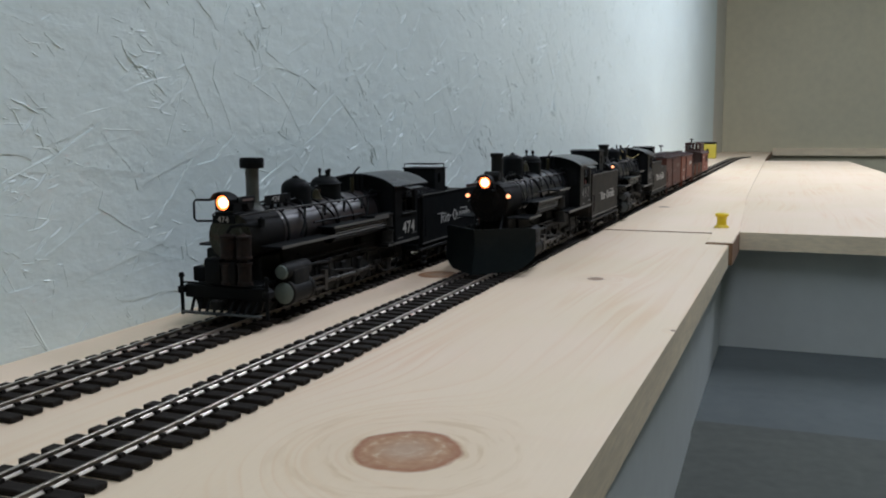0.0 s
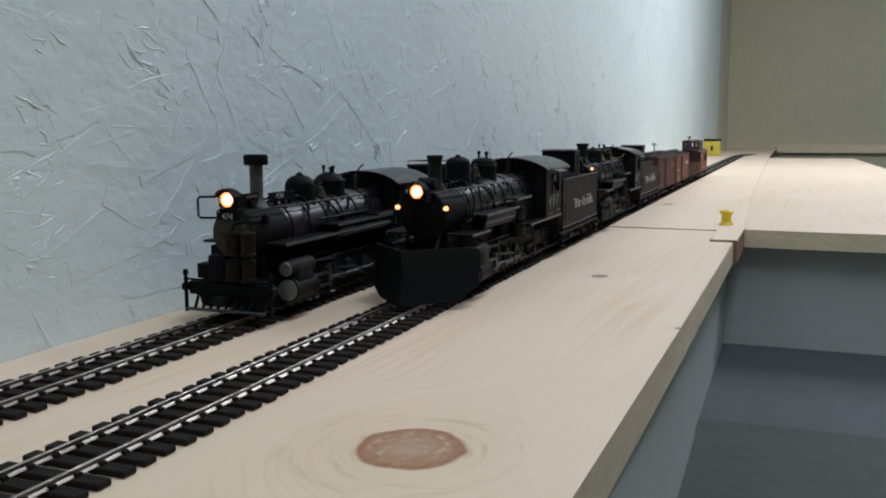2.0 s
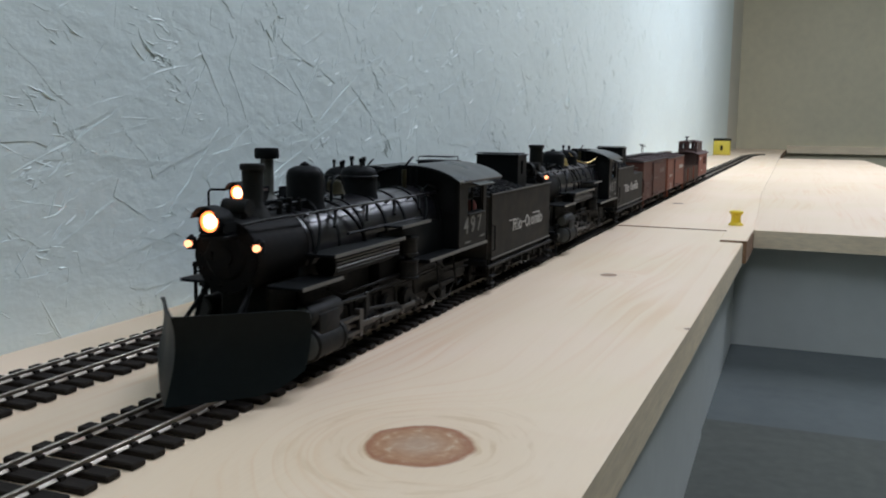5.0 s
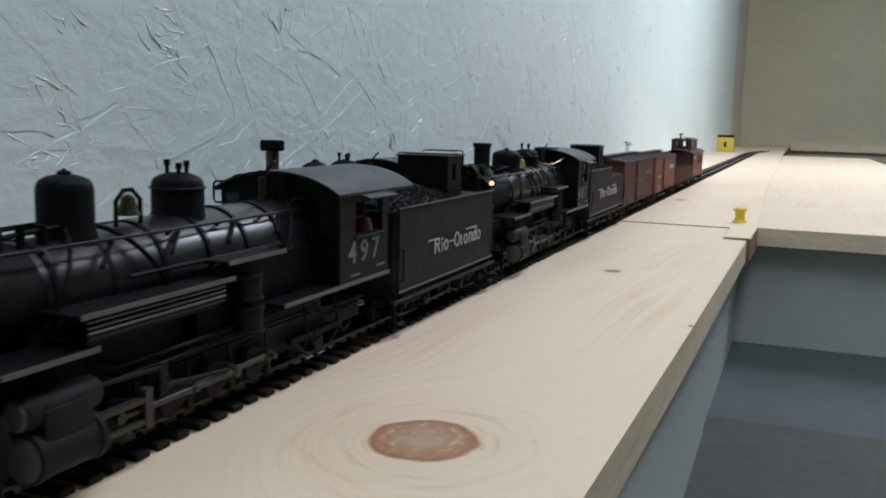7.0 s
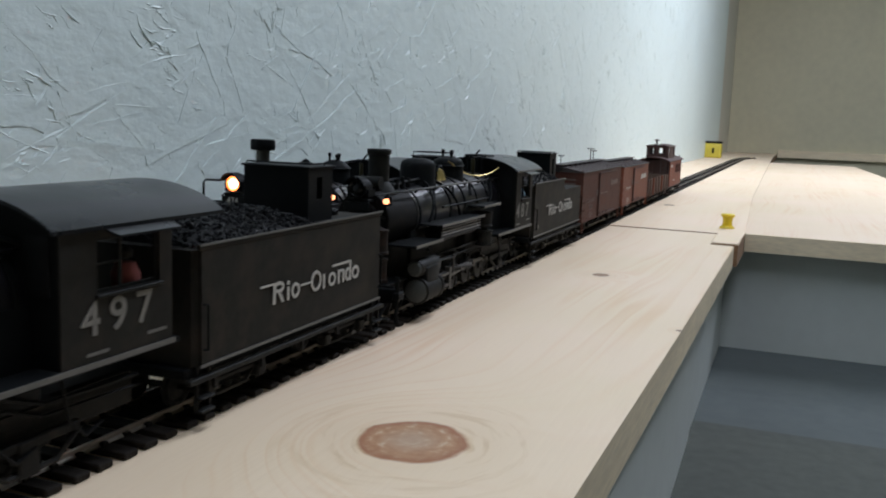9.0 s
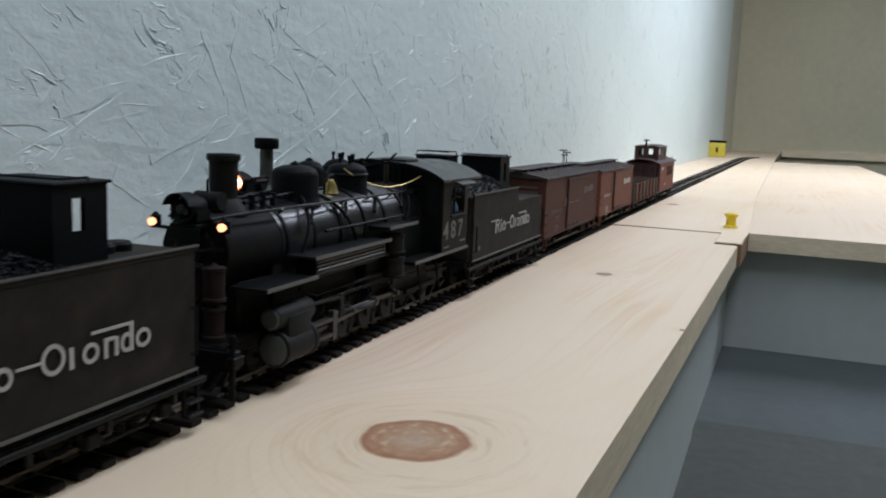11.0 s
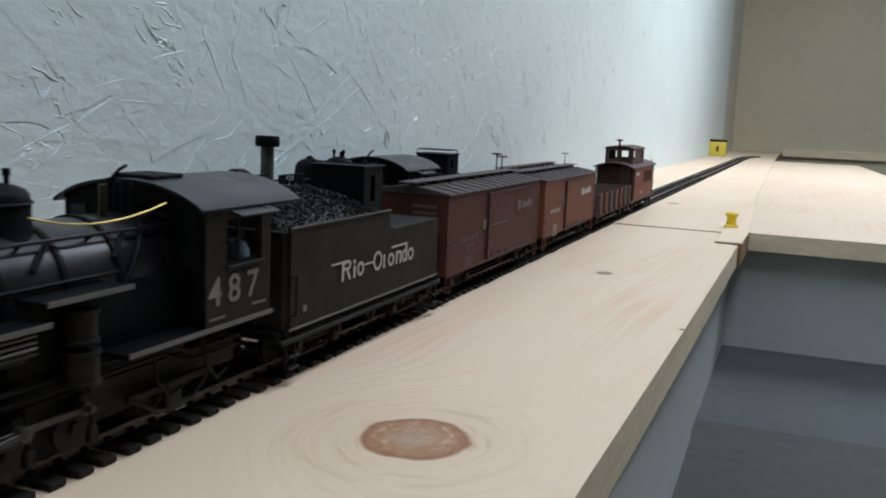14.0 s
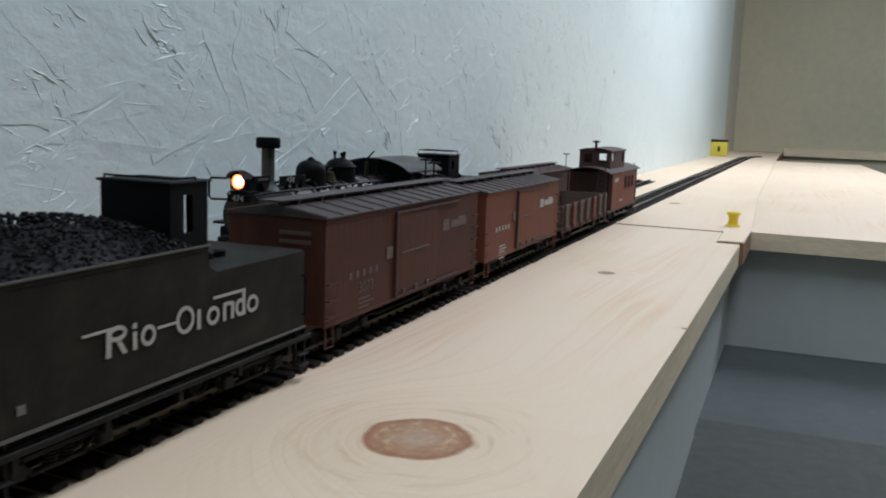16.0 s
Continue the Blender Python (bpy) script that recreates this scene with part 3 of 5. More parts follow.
def along_y(prof, x, z, y0=0.0):
    """Matrix and profile for a body turned round a lengthwise axis."""
    return Matrix.Translation((x, y0, z)) @ Matrix.Rotation(radians(-90), 4, "X")


def truck(parent, yc, half=0.017, r=0.0068, wx=0.0195):
    """A four-wheel truck: two frames with journal boxes and springs, and two wheelsets."""
    for sx in (-1, 1):
        bm = B()
        x0 = sx * wx
        box(bm, x0 - 0.0012, x0 + 0.0012, yc - half - 0.004, yc + half + 0.004, 0.0135, 0.0155, 0.0004)
        box(bm, x0 - 0.0012, x0 + 0.0012, yc - half * 0.6, yc + half * 0.6, 0.0085, 0.0100, 0.0004)
        for s2 in (-1, 1):
            rod(bm, (x0, yc + s2 * half * 0.55, 0.009), (x0, yc + s2 * half * 0.95, 0.0145), 0.0009, seg=6)
            box(bm, x0 - 0.0016, x0 + 0.0024 * (1 if sx > 0 else -1) + (0.0008 if sx > 0 else -0.0008), yc + s2 * half - 0.0028, yc + s2 * half + 0.0028, 0.0098, 0.0150, 0.0006)
        for dy in (-0.003, 0.003):
            for k in range(4):
                rod(bm, (x0, yc + dy, 0.0098 + k * 0.0011), (x0, yc + dy, 0.0103 + k * 0.0011), 0.0021, seg=8)
        part("truck_frame", bm, GRIME, parent)
    for s2 in (-1, 1):
        bm = B()
        rod(bm, (-wx, yc + s2 * half, RAIL_TOP + r), (wx, yc + s2 * half, RAIL_TOP + r), 0.0012, seg=8)
        for sx in (-1, 1):
            m = Matrix.Translation((sx * 0.0098, yc + s2 * half, RAIL_TOP + r)) @ Matrix.Rotation(radians(90) * sx, 4, "Y")
            lathe(bm, [(0.001, -0.0012), (r + 0.0008, -0.0012), (r + 0.0008, -0.0006), (r, -0.0003), (r, 0.0012), (r * 0.8, 0.0013), (r * 0.7, 0.0005), (r * 0.3, 0.0010), (0.0, 0.0012)], m, 18)
        part("wheelset", bm, GRIME, parent)


def coupler(parent, y, sgn):
    bm = B()
    box(bm, -0.0012, 0.0012, y - sgn * 0.008, y + sgn * 0.002, 0.0140, 0.0166, 0.0004)
    box(bm, -0.0024, 0.0024, y + sgn * 0.002, y + sgn * 0.0055, 0.0130, 0.0176, 0.0008)
    part("coupler", bm, GRIME, parent)


MOVING = []   # (part, kind, data)


def locomotive(label, p, at):
    """A narrow-gauge outside-frame engine; y runs from its front to its rear."""
    t = thing("steam_locomotive", label, "locomotive", "model locomotives", at)
    bz, r0, r1, yb0, yb1 = p["bz"], p["r0"], p["r1"], p["yb0"], p["yb1"]
    cw, cab0, cab1, sill, eave, crown = p["cw"], p["cab0"], p["cab1"], p["sill"], p["eave"], p["crown"]
    M = along_y(None, 0, bz)
    # boiler with a tapered course and smokebox
    ysb = yb0 + p["sbl"]
    boiler = part("boiler", lathe(B(), [(0.0, ysb), (r0, ysb), (r0 * 1.02, ysb + 0.03), (r1, ysb + 0.075), (r1, yb1), (0.0, yb1)], M, 36), p["jacket"], t, "dark boiler jacket with a dull sheen")
    smoke = part("smokebox", lathe(B(), [(r0 * 0.90, yb0 + 0.0012), (r0 * 0.965, yb0 + 0.0002), (r0 * 0.985, yb0 + 0.0012), (r0 * 0.985, ysb), (0, ysb)], M, 36), p["smoke"], t, "sooty brown smokebox")
    part("smokebox_front", lathe(B(), [(0.0, yb0 - 0.0014), (0.003, yb0 - 0.0016), (r0 * 0.55, yb0 - 0.0010), (r0 * 0.62, yb0), (r0 * 0.93, yb0), (r0 * 0.95, yb0 + 0.0012), (0, yb0 + 0.0014)], M, 36), p["front"], smoke)
    bm = B()
    rod(bm, (0, yb0 - 0.0025, bz), (0, yb0 - 0.0014, bz), 0.0042, seg=16)
    for k in range(14):
        a = k * 2 * math.pi / 14
        part("bolt", rod(B(), (math.cos(a) * r0 * 0.8, yb0 - 0.0008, bz + math.sin(a) * r0 * 0.8), (math.cos(a) * r0 * 0.8, yb0 + 0.001, bz + math.sin(a) * r0 * 0.8), 0.0006, seg=6), p["front"], smoke)
    box(bm, -0.0095, -0.0055, yb0 - 0.002, yb0, bz - 0.002, bz + 0.002, 0.0004)
    part("smokebox_door", bm, p["front"], smoke)
    for k, yy in enumerate(np.linspace(ysb + 0.004, yb1 - 0.006, 7)):
        rr = r0 + (r1 - r0) * min(1, max(0, (yy - ysb - 0.03) / 0.045)) + (0.02 * r0 if yy > ysb + 0.03 else 0)
        rr = max(rr, r0 * 1.01)
        part("boiler_band", lathe(B(), [(rr, yy - 0.0010), (rr + 0.00035, yy - 0.0010), (rr + 0.00035, yy + 0.0010), (rr, yy + 0.0010)], M, 36), BLACK, boiler)
    # stack
    sy, st = p["stack_y"], p["stack_top"]
    sb = bz + r0 * 0.9
    sr, cr = p["stack_r"], p["cap_r"]
    if p["cap"]:
        prof = [(sr * 1.9, sb - 0.001), (sr * 1.5, sb + 0.002), (sr * 1.1, sb + 0.004), (sr, sb + 0.006), (sr, st - 0.0055), (sr * 0.75, st - 0.0055), (sr * 0.7, st - 0.008), (0, st - 0.008)]
    else:
        prof = [(sr * 1.75, sb - 0.001), (sr * 1.4, sb + 0.0025), (sr * 0.98, sb + 0.0055), (sr, st - 0.003), (sr * 1.16, st - 0.0024), (sr * 1.16, st - 0.0004), (sr * 1.08, st), (sr * 0.86, st - 0.0002), (sr * 0.84, st - 0.005), (0, st - 0.005)]
    part("smokestack", lathe(B(), prof, Matrix.Translation((0, sy, 0)), 28), STACK2 if p["cap"] else STACK, t, "grey-green graphite smokestack")
    if p["cap"]:
        capp = [(sr, st - 0.0065), (cr * 0.94, st - 0.0062), (cr, st - 0.0050), (cr, st - 0.0012), (cr * 0.92, st), (sr * 0.9, st - 0.0002), (sr * 0.85, st - 0.0065)]
        part("stack_cap", lathe(B(), capp, Matrix.Translation((0, sy, 0)), 24), BLACK, t, "wide black stack cap")
    # headlight on its bracket
    hy, hz = p["head_y"], p["head_z"]
    head = part("headlight", lathe(B(), [(0.0, hy + 0.0105), (0.0042, hy + 0.0105), (0.0052, hy + 0.008), (0.0050, hy + 0.0005), (0.0053, hy), (0.0043, hy - 0.0002), (0.0042, hy + 0.0022), (0, hy + 0.0026)], along_y(None, 0, hz), 22), BLACK, t)
    # when lit, the ring emits orange itself to stand for the lamp's halo
    part("reflector", lathe(B(), [(0.0024, hy + 0.0016), (0.0034, hy + 0.0006), (0.0042, hy - 0.0001), (0.0042, hy + 0.0022), (0, hy + 0.0024)], along_y(None, 0, hz), 20), HALO if p["lit"] else GLASS, head, "reflector with an orange halo put in as glow" if p["lit"] else "unlit reflector")
    part("headlight_lens", lathe(B(), [(0.0, hy - 0.0010), (0.0020, hy - 0.0006), (0.0029, hy + 0.0004), (0.0026, hy + 0.0014), (0, hy + 0.0016)], along_y(None, 0, hz), 18), HEAD if p["lit"] else GLASS, head, "bright warm headlamp lens" if p["lit"] else "unlit headlamp lens")
    bm = prism(B(), [(0.0064 * math.cos(a), 0.0064 * math.sin(a)) for a in np.linspace(0.25, math.pi - 0.25, 9)] + [(0.0059 * math.cos(a), 0.0059 * math.sin(a)) for a in np.linspace(math.pi - 0.25, 0.25, 9)], "y", hy - 0.0035, hy + 0.004)
    bmesh.ops.translate(bm, verts=bm.verts, vec=(0, 0, hz))
    part("visor", bm, BLACK, head)
    bm = B()
    box(bm, -0.0062, 0.0062, hy + 0.001, hy + 0.012, hz - 0.0072, hz - 0.0056, 0.0003)
    for sx in (-1, 1):
        rod(bm, (sx * 0.004, hy + 0.009, hz - 0.0065), (sx * 0.006, yb0 + 0.004, bz + r0 * 0.78), 0.0008, seg=6)
        box(bm, sx * 0.0054, sx * 0.0062, hy + 0.0015, hy + 0.0095, hz - 0.0045, hz - 0.0005)
    part("headlight_bracket", bm, BLACK, head)
    # marker lamps
    for sx in (-1, 1):
        mx, my, mz = sx * p["mark"][0], p["mark"][1], p["mark"][2]
        bm = B()
        rod(bm, (mx, my, mz - 0.0024), (mx, my, mz + 0.0024), 0.0021, seg=12)
        rod(bm, (mx, my, mz + 0.0024), (mx, my, mz + 0.0036), 0.0015, 0.0006, seg=12)
        rod(bm, (mx, my, mz - 0.002), (sx * r0 * 0.72, my + 0.006, bz + (mz - bz) * 0.72), 0.0007, seg=6)
        lamp = part("marker_lamp", bm, BLACK, t)
        if p["mark_lit"]:
            bm = B()
            rod(bm, (mx, my - 0.0012, mz), (mx, my - 0.0030, mz), 0.0015, seg=14)
            part("marker_lens", bm, MARK, lamp, "glowing amber marker lens")
    # small generator and piping ahead of and behind the stack
    gy = (sy + hy) / 2 + 0.004
    bm = rod(B(), (-0.006, gy, bz + r0 + 0.0035), (0.006, gy, bz + r0 + 0.0035), 0.0036, seg=14)
    box(bm, -0.004, 0.004, gy - 0.003, gy + 0.003, bz + r0 - 0.002, bz + r0 + 0.001)
    part("generator", bm, GRIME, t)
    bm = B()
    for sx in (-1, 1):
        tube(bm, [(sx * 0.005, sy + sr * 1.2, bz + r0 + 0.0015), (sx * 0.0055, (sy + p["sand"][0]) / 2, bz + r1 + 0.0004), (sx * 0.005, p["sand"][0] - p["sand"][1] * 0.9, bz + r1 + 0.0008)], 0.0009)
    for k in range(3):
        yy = sy + 0.012 + 0.008 * k
        rod(bm, (0.0055, yy, bz + r0 - 0.001), (0.0055, yy, bz + r1 + 0.0022 + 0.0008 * (k % 2)), 0.0014, seg=8)
    part("top_pipe", bm, BLACK, t)
    # domes
    for nm, (dy, dr, dt), finial in (("sand_dome", p["sand"], True), ("steam_dome", p["steam"], False)):
        db = bz + r1 * 0.93
        if p["cap"]:
            prof = [(dr * 1.10, db - 0.0045), (dr * 1.02, db - 0.0010), (dr, db + 0.0015), (dr * 0.99, dt - 0.0075), (dr * 0.95, dt - 0.0055), (dr * 0.84, dt - 0.0034), (dr * 0.62, dt - 0.0016), (dr * 0.3, dt - 0.0004), (0.0, dt)]
        else:
            prof = [(dr * 1.16, db - 0.0045), (dr * 1.05, db - 0.0012), (dr, db + 0.001), (dr, dt - 0.0055), (dr * 0.96, dt - 0.0034), (dr * 0.86, dt - 0.0020), (dr * 0.60, dt - 0.0008), (dr * 0.3, dt - 0.0002), (0.0, dt)]
        d = part(nm, lathe(B(), prof, Matrix.Translation((0, dy, 0)), 28), BLACK, t)
        bm = B()
        if finial:
            lathe(bm, [(0.0026, dt - 0.001), (0.0022, dt + 0.0006), (0.0008, dt + 0.0012), (0, dt + 0.0018)], Matrix.Translation((0, dy, 0)), 12)
            part("dome_lid", bm, BLACK, d)
        else:
            for k, (dx, dd, hh) in enumerate(((0.003, -0.003, 0.0035), (-0.003, -0.002, 0.0045), (0.001, 0.004, 0.004))):
                rod(bm, (dx, dy + dd, dt - 0.002), (dx, dy + dd, dt + hh - 0.002), 0.0008, seg=8)
                rod(bm, (dx, dy + dd, dt + hh - 0.0022), (dx, dy + dd, dt + hh), 0.0012, seg=8)
            part("safety_valve", bm, BLACK, d)
            part("rim_rail", lathe(B(), [(dr * 1.03, dt - 0.0061), (dr * 1.09, dt - 0.0058), (dr * 1.03, dt - 0.0052)], Matrix.Translation((0, dy, 0)), 24), BLACK, d)
    # bell on its yoke
    by, bb = p["bell"]
    bell = part("bell", lathe(B(), [(0.0042, bb), (0.0036, bb + 0.0012), (0.0027, bb + 0.004), (0.0020, bb + 0.006), (0.0008, bb + 0.0068), (0, bb + 0.007)], Matrix.Translation((0.004, by, 0)), 20), p["bellm"], t)
    bm = B()
    tube(bm, [(0.004, by - 0.006, bz + r1 * 0.9), (0.004, by - 0.0058, bb + 0.005), (0.004, by - 0.002, bb + 0.0085), (0.004, by + 0.002, bb + 0.0085), (0.004, by + 0.0058, bb + 0.005), (0.004, by + 0.006, bz + r1 * 0.9)], 0.0008)
    part("bell_yoke", bm, BLACK, bell)
    # pipes laid over the boiler, handrail, running boards with worn front edges
    dy = p["sand"][0]
    for s2 in (-1, 1):
        for sx in (-1, 1):
            for k in (0,):
                bm = B()
                pts = []
                for a in np.linspace(75, -12, 9):
                    ar = radians(a)
                    pts.append((sx * (r1 + 0.0008) * math.cos(ar), dy + s2 * (0.006 + 0.010 * k + (75 - a) * (0.00022 + 0.00012 * k)), bz + (r1 + 0.0008) * math.sin(ar)))
                part("sand_pipe", tube(bm, pts, 0.0008), BLACK, boiler)
    for sx in (-1, 1):
        bm = B()
        a = radians(44)
        hx, hzr = sx * (r1 + 0.003) * math.cos(a), bz + (r1 + 0.003) * math.sin(a)
        tube(bm, [(sx * r0 * 0.6, yb0 - 0.003, bz + r0 * 0.85), (hx * 0.9, yb0 + 0.006, hzr), (hx, ysb + 0.04, hzr), (hx, cab0 + 0.001, hzr)], 0.0006)
        for yy in np.linspace(ysb, cab0 - 0.01, 6):
            rod(bm, (hx * 0.88, yy, bz + (hzr - bz) * 0.88), (hx, yy, hzr), 0.0007, seg=6)
        part("handrail", bm, BOILER, t)
        # slanting branch pipes under the rail and a pipe down to the pump
        for yy in np.linspace(ysb + 0.030, cab0 - 0.020, 4):
            pts = [(sx * (r1 + 0.0007) * math.cos(b), yy - 0.010 * q, bz + (r1 + 0.0007) * math.sin(b)) for q, b in ((0, radians(48)), (0.5, radians(36)), (1, radians(22)))]
            part("branch_pipe", tube(B(), pts, 0.0008), BLACK, boiler)
        pts = [(sx * (r1 + 0.0007) * math.cos(radians(b)), cab0 - 0.006 - 0.00028 * (70 - b), bz + (r1 + 0.0007) * math.sin(radians(b))) for b in (70, 55, 40, 25, 10, -5)]
        part("branch_pipe", tube(B(), pts, 0.0009), BLACK, boiler)
        bm = B()
        tube(bm, [(sx * (r1 + 0.001), ysb + 0.03, bz + 0.003), (sx * (r1 + 0.001), cab0 - 0.03, bz + 0.003)], 0.0008)
        part("side_pipe", bm, BLACK, t)
        for y0, y1, z in p["boards"]:
            bd = part("running_board", box(B(), sx * r0 * 0.8, sx * p["bw"], y0, y1, z - 0.0012, z, 0.0003), BLACK, t)
            part("board_edge", box(B(), sx * p["bw"], sx * (p["bw"] + 0.0005), y0, y1, z - 0.0013, z + 0.0003), EDGE, bd, "pale worn board edge")
        y0, y1, z = p["boards"][1]
        for k in range(4):
            zz = z - 0.0028 - 0.0017 * k
            bm = tube(B(), [(sx * (p["bw"] - 0.0014), y0 + 0.004, zz), (sx * (p["bw"] - 0.0014), y1 - 0.004, zz)], 0.00042, 8)
            part("cooling_pipe", bm, EDGE if k < 3 else GRIME, t)
        bm = rod(B(), (sx * (p["bw"] - 0.008), y0 + 0.006, z - 0.0065), (sx * (p["bw"] - 0.008), y1 - 0.004, z - 0.0065), 0.0050, seg=20)
        part("air_tank", bm, BLACK, t)
        # pump, cylinders and valve chest
        yp = (p["boards"][1][1] + p["boards"][2][1]) / 2
        if sx > 0:
            bm = lathe(B(), [(0, 0.0308), (0.0058, 0.0308), (0.0058, 0.0320), (0.0052, 0.0322), (0.0052, 0.0398), (0.0058, 0.0400), (0.0058, 0.0410), (0.0022, 0.0412), (0.0022, 0.0432), (0.0054, 0.0434), (0.0054, 0.0444), (0.0048, 0.0446), (0.0048, 0.0518), (0.0054, 0.0520), (0.0054, 0.0530), (0.002, 0.0536), (0, 0.0538)], Matrix.Translation((sx * 0.0245, yp, 0)), 18)
            part("air_pump", bm, GRIME, t)
        yc, cz = p["cyl_y"], 0.0185
        cyl = part("cylinder", lathe(B(), [(0, yc), (0.0066, yc), (0.0076, yc + 0.0006), (0.0076, yc + 0.0026), (0.0070, yc + 0.003), (0.0070, yc + 0.022), (0.0076, yc + 0.0225), (0.0076, yc + 0.0245), (0.003, yc + 0.025), (0, yc + 0.028)], along_y(None, sx * 0.0255, cz), 22), GRIME, t)
        part("cylinder_cover", lathe(B(), [(0, yc - 0.0012), (0.0052, yc - 0.0010), (0.0064, yc - 0.0002), (0.0064, yc + 0.0004), (0, yc + 0.0004)], along_y(None, sx * 0.0255, cz), 22), p["cover"], cyl, "pale grey-green cylinder cover")
        part("cylinder_block", box(B(), sx * 0.0160, sx * 0.0308, yc + 0.0035, yc + 0.0215, cz - 0.001, cz + 0.0135, 0.0012, 2), GRIME, cyl)
        part("valve_chest", lathe(B(), [(0, yc - 0.001), (0.0046, yc - 0.0010), (0.0050, yc + 0.0005), (0.0050, yc + 0.0255), (0.0040, yc + 0.027), (0, yc + 0.027)], along_y(None, sx * 0.0250, cz + 0.0125), 20), GRIME, cyl)
        part("valve_cover", lathe(B(), [(0, yc - 0.0024), (0.0036, yc - 0.0022), (0.0044, yc - 0.0012), (0, yc - 0.001)], along_y(None, sx * 0.0250, cz + 0.0125), 20), p["cover"], cyl)
        bm = B()
        for dz in (-0.0035, 0.0035):
            box(bm, sx * 0.0240, sx * 0.0270, yc + 0.025, yc + 0.049, cz + dz - 0.0008, cz + dz + 0.0008)
        box(bm, sx * 0.0238, sx * 0.0272, yc + 0.047, yc + 0.0505, cz - 0.006, cz + 0.007)
        part("crosshead_guide", bm, STEEL, t)
        # piping, brake hangers and steps that hang below the boards
        pw = p["bw"] - 0.0085
        for k, (zz, rr_) in enumerate(((0.0335, 0.0008), (0.0300, 0.0006))):
            part("brake_pipe", tube(B(), [(sx * (pw - 0.002), yc + 0.030, zz + 0.004), (sx * pw, yc + 0.040, zz), (sx * pw, cab0 - 0.012, zz), (sx * (pw - 0.002), cab0 + 0.004, zz - 0.006), (sx * (pw - 0.002), cab1 - 0.004, zz - 0.007)], rr_), BLACK, t)
        for yy in (p["drivers"][0] + 0.008, p["drivers"][1] + 0.010, p["drivers"][2] + 0.010, p["drivers"][3] + 0.010):
            part("brake_hanger", box(rod(B(), (sx * 0.0200, yy, 0.0110), (sx * 0.0200, yy - 0.002, 0.0270), 0.0008, seg=6), sx * 0.0188, sx * 0.0214, yy - 0.0030, yy + 0.0005, 0.0095, 0.0150, 0.0005), GRIME, t)
        part("sand_delivery", tube(B(), [(sx * 0.0190, p["drivers"][1] - 0.011, 0.0290), (sx * 0.0195, p["drivers"][1] - 0.012, 0.0170), (sx * 0.0150, p["drivers"][1] - 0.009, 0.0075)], 0.0006), BLACK, t)
        part("valve_gear", rod(rod(box(B(), sx * 0.0245, sx * 0.0258, yc + 0.056, yc + 0.060, 0.0205, 0.0320, 0.0005), (sx * 0.0252, yc + 0.026, cz + 0.0130), (sx * 0.0252, yc + 0.058, cz + 0.0115), 0.0008, seg=6), (sx * 0.0252, yc + 0.058, 0.0235), (sx * 0.0252, p["drivers"][2], 0.0200), 0.0009, seg=6), GRIME, t)
        for yy in (cab0 - 0.020, cab0 + 0.006):
            part("hanging_pipe", tube(B(), [(sx * 0.0240, yy, sill - 0.003), (sx * 0.0250, yy + 0.002, 0.0220), (sx * 0.0235, yy + 0.010, 0.0150), (sx * 0.0225, yy + 0.018, 0.0170)], 0.0006), BLACK, t)
        # outside frame plate and spring rigging
        bm = box(B(), sx * 0.0150, sx * 0.0175, yc + 0.006, cab1 - 0.004, 0.0165, 0.0265, 0.0006)
        part("frame_plate", bm, GRIME, t)
        for yy in p["drivers"]:
            bm = box(B(), sx * 0.0174, sx * 0.0186, yy - 0.004, yy + 0.004, 0.0105, 0.0250, 0.0005)
            part("axle_box", bm, GRIME, t)
        for k, yy in enumerate((p["drivers"][0] + 0.012, p["drivers"][1] + 0.012, p["drivers"][2] + 0.012)):
            bm = B()
            for q in range(4):
                box(bm, sx * 0.0165, sx * 0.0190, yy - 0.010 + q * 0.002, yy + 0.010 - q * 0.002, 0.0275 + q * 0.0008, 0.0282 + q * 0.0008)
            part("leaf_spring", bm, GRIME, t)
    # drivers that turn, with cranks, and their rods
    R_ = 0.0116
    for yy in p["drivers"]:
        ws = part("driving_wheelset", rod(B(), (-0.0228, 0, 0), (0.0228, 0, 0), 0.0020, seg=10), GRIME, t)
        for sx in (-1, 1):
            bm = B()
            m = Matrix.Translation((sx * 0.0098, 0, 0)) @ Matrix.Rotation(radians(90) * sx, 4, "Y")
            lathe(bm, [(R_ * 0.84, -0.0014), (R_ + 0.0008, -0.0014), (R_ + 0.0008, -0.0008), (R_, -0.0004), (R_, 0.0014), (R_ * 0.84, 0.0014)], m, 28)
            for k in range(12):
                a = k * math.pi / 6
                rod(bm, (sx * 0.0098, 0.0005 * math.cos(a), 0.0005 * math.sin(a)), (sx * 0.0098, R_ * 0.86 * math.cos(a), R_ * 0.86 * math.sin(a)), 0.0008, seg=5)
            part("wheel", bm, GRIME, ws)
            q = 0 if sx > 0 else math.pi / 2
            fan = [(0.0078 * math.cos(q + math.pi + a), 0.0078 * math.sin(q + math.pi + a)) for a in np.linspace(-1.15, 1.15, 9)]
            fan += [(0.0085 * math.cos(q) + 0.0022 * math.cos(q + a), 0.0062 * math.sin(q) + 0.0022 * math.sin(q + a)) for a in (-1.2, 0, 1.2)]
            part("crank", prism(B(), fan, "x", sx * 0.0192, sx * 0.0215), GRIME, ws)
            part("crank_pin", rod(B(), (sx * 0.0212, 0.0062 * math.cos(q), 0.0062 * math.sin(q)), (sx * 0.0262, 0.0062 * math.cos(q), 0.0062 * math.sin(q)), 0.0012, seg=10), STEEL, ws)
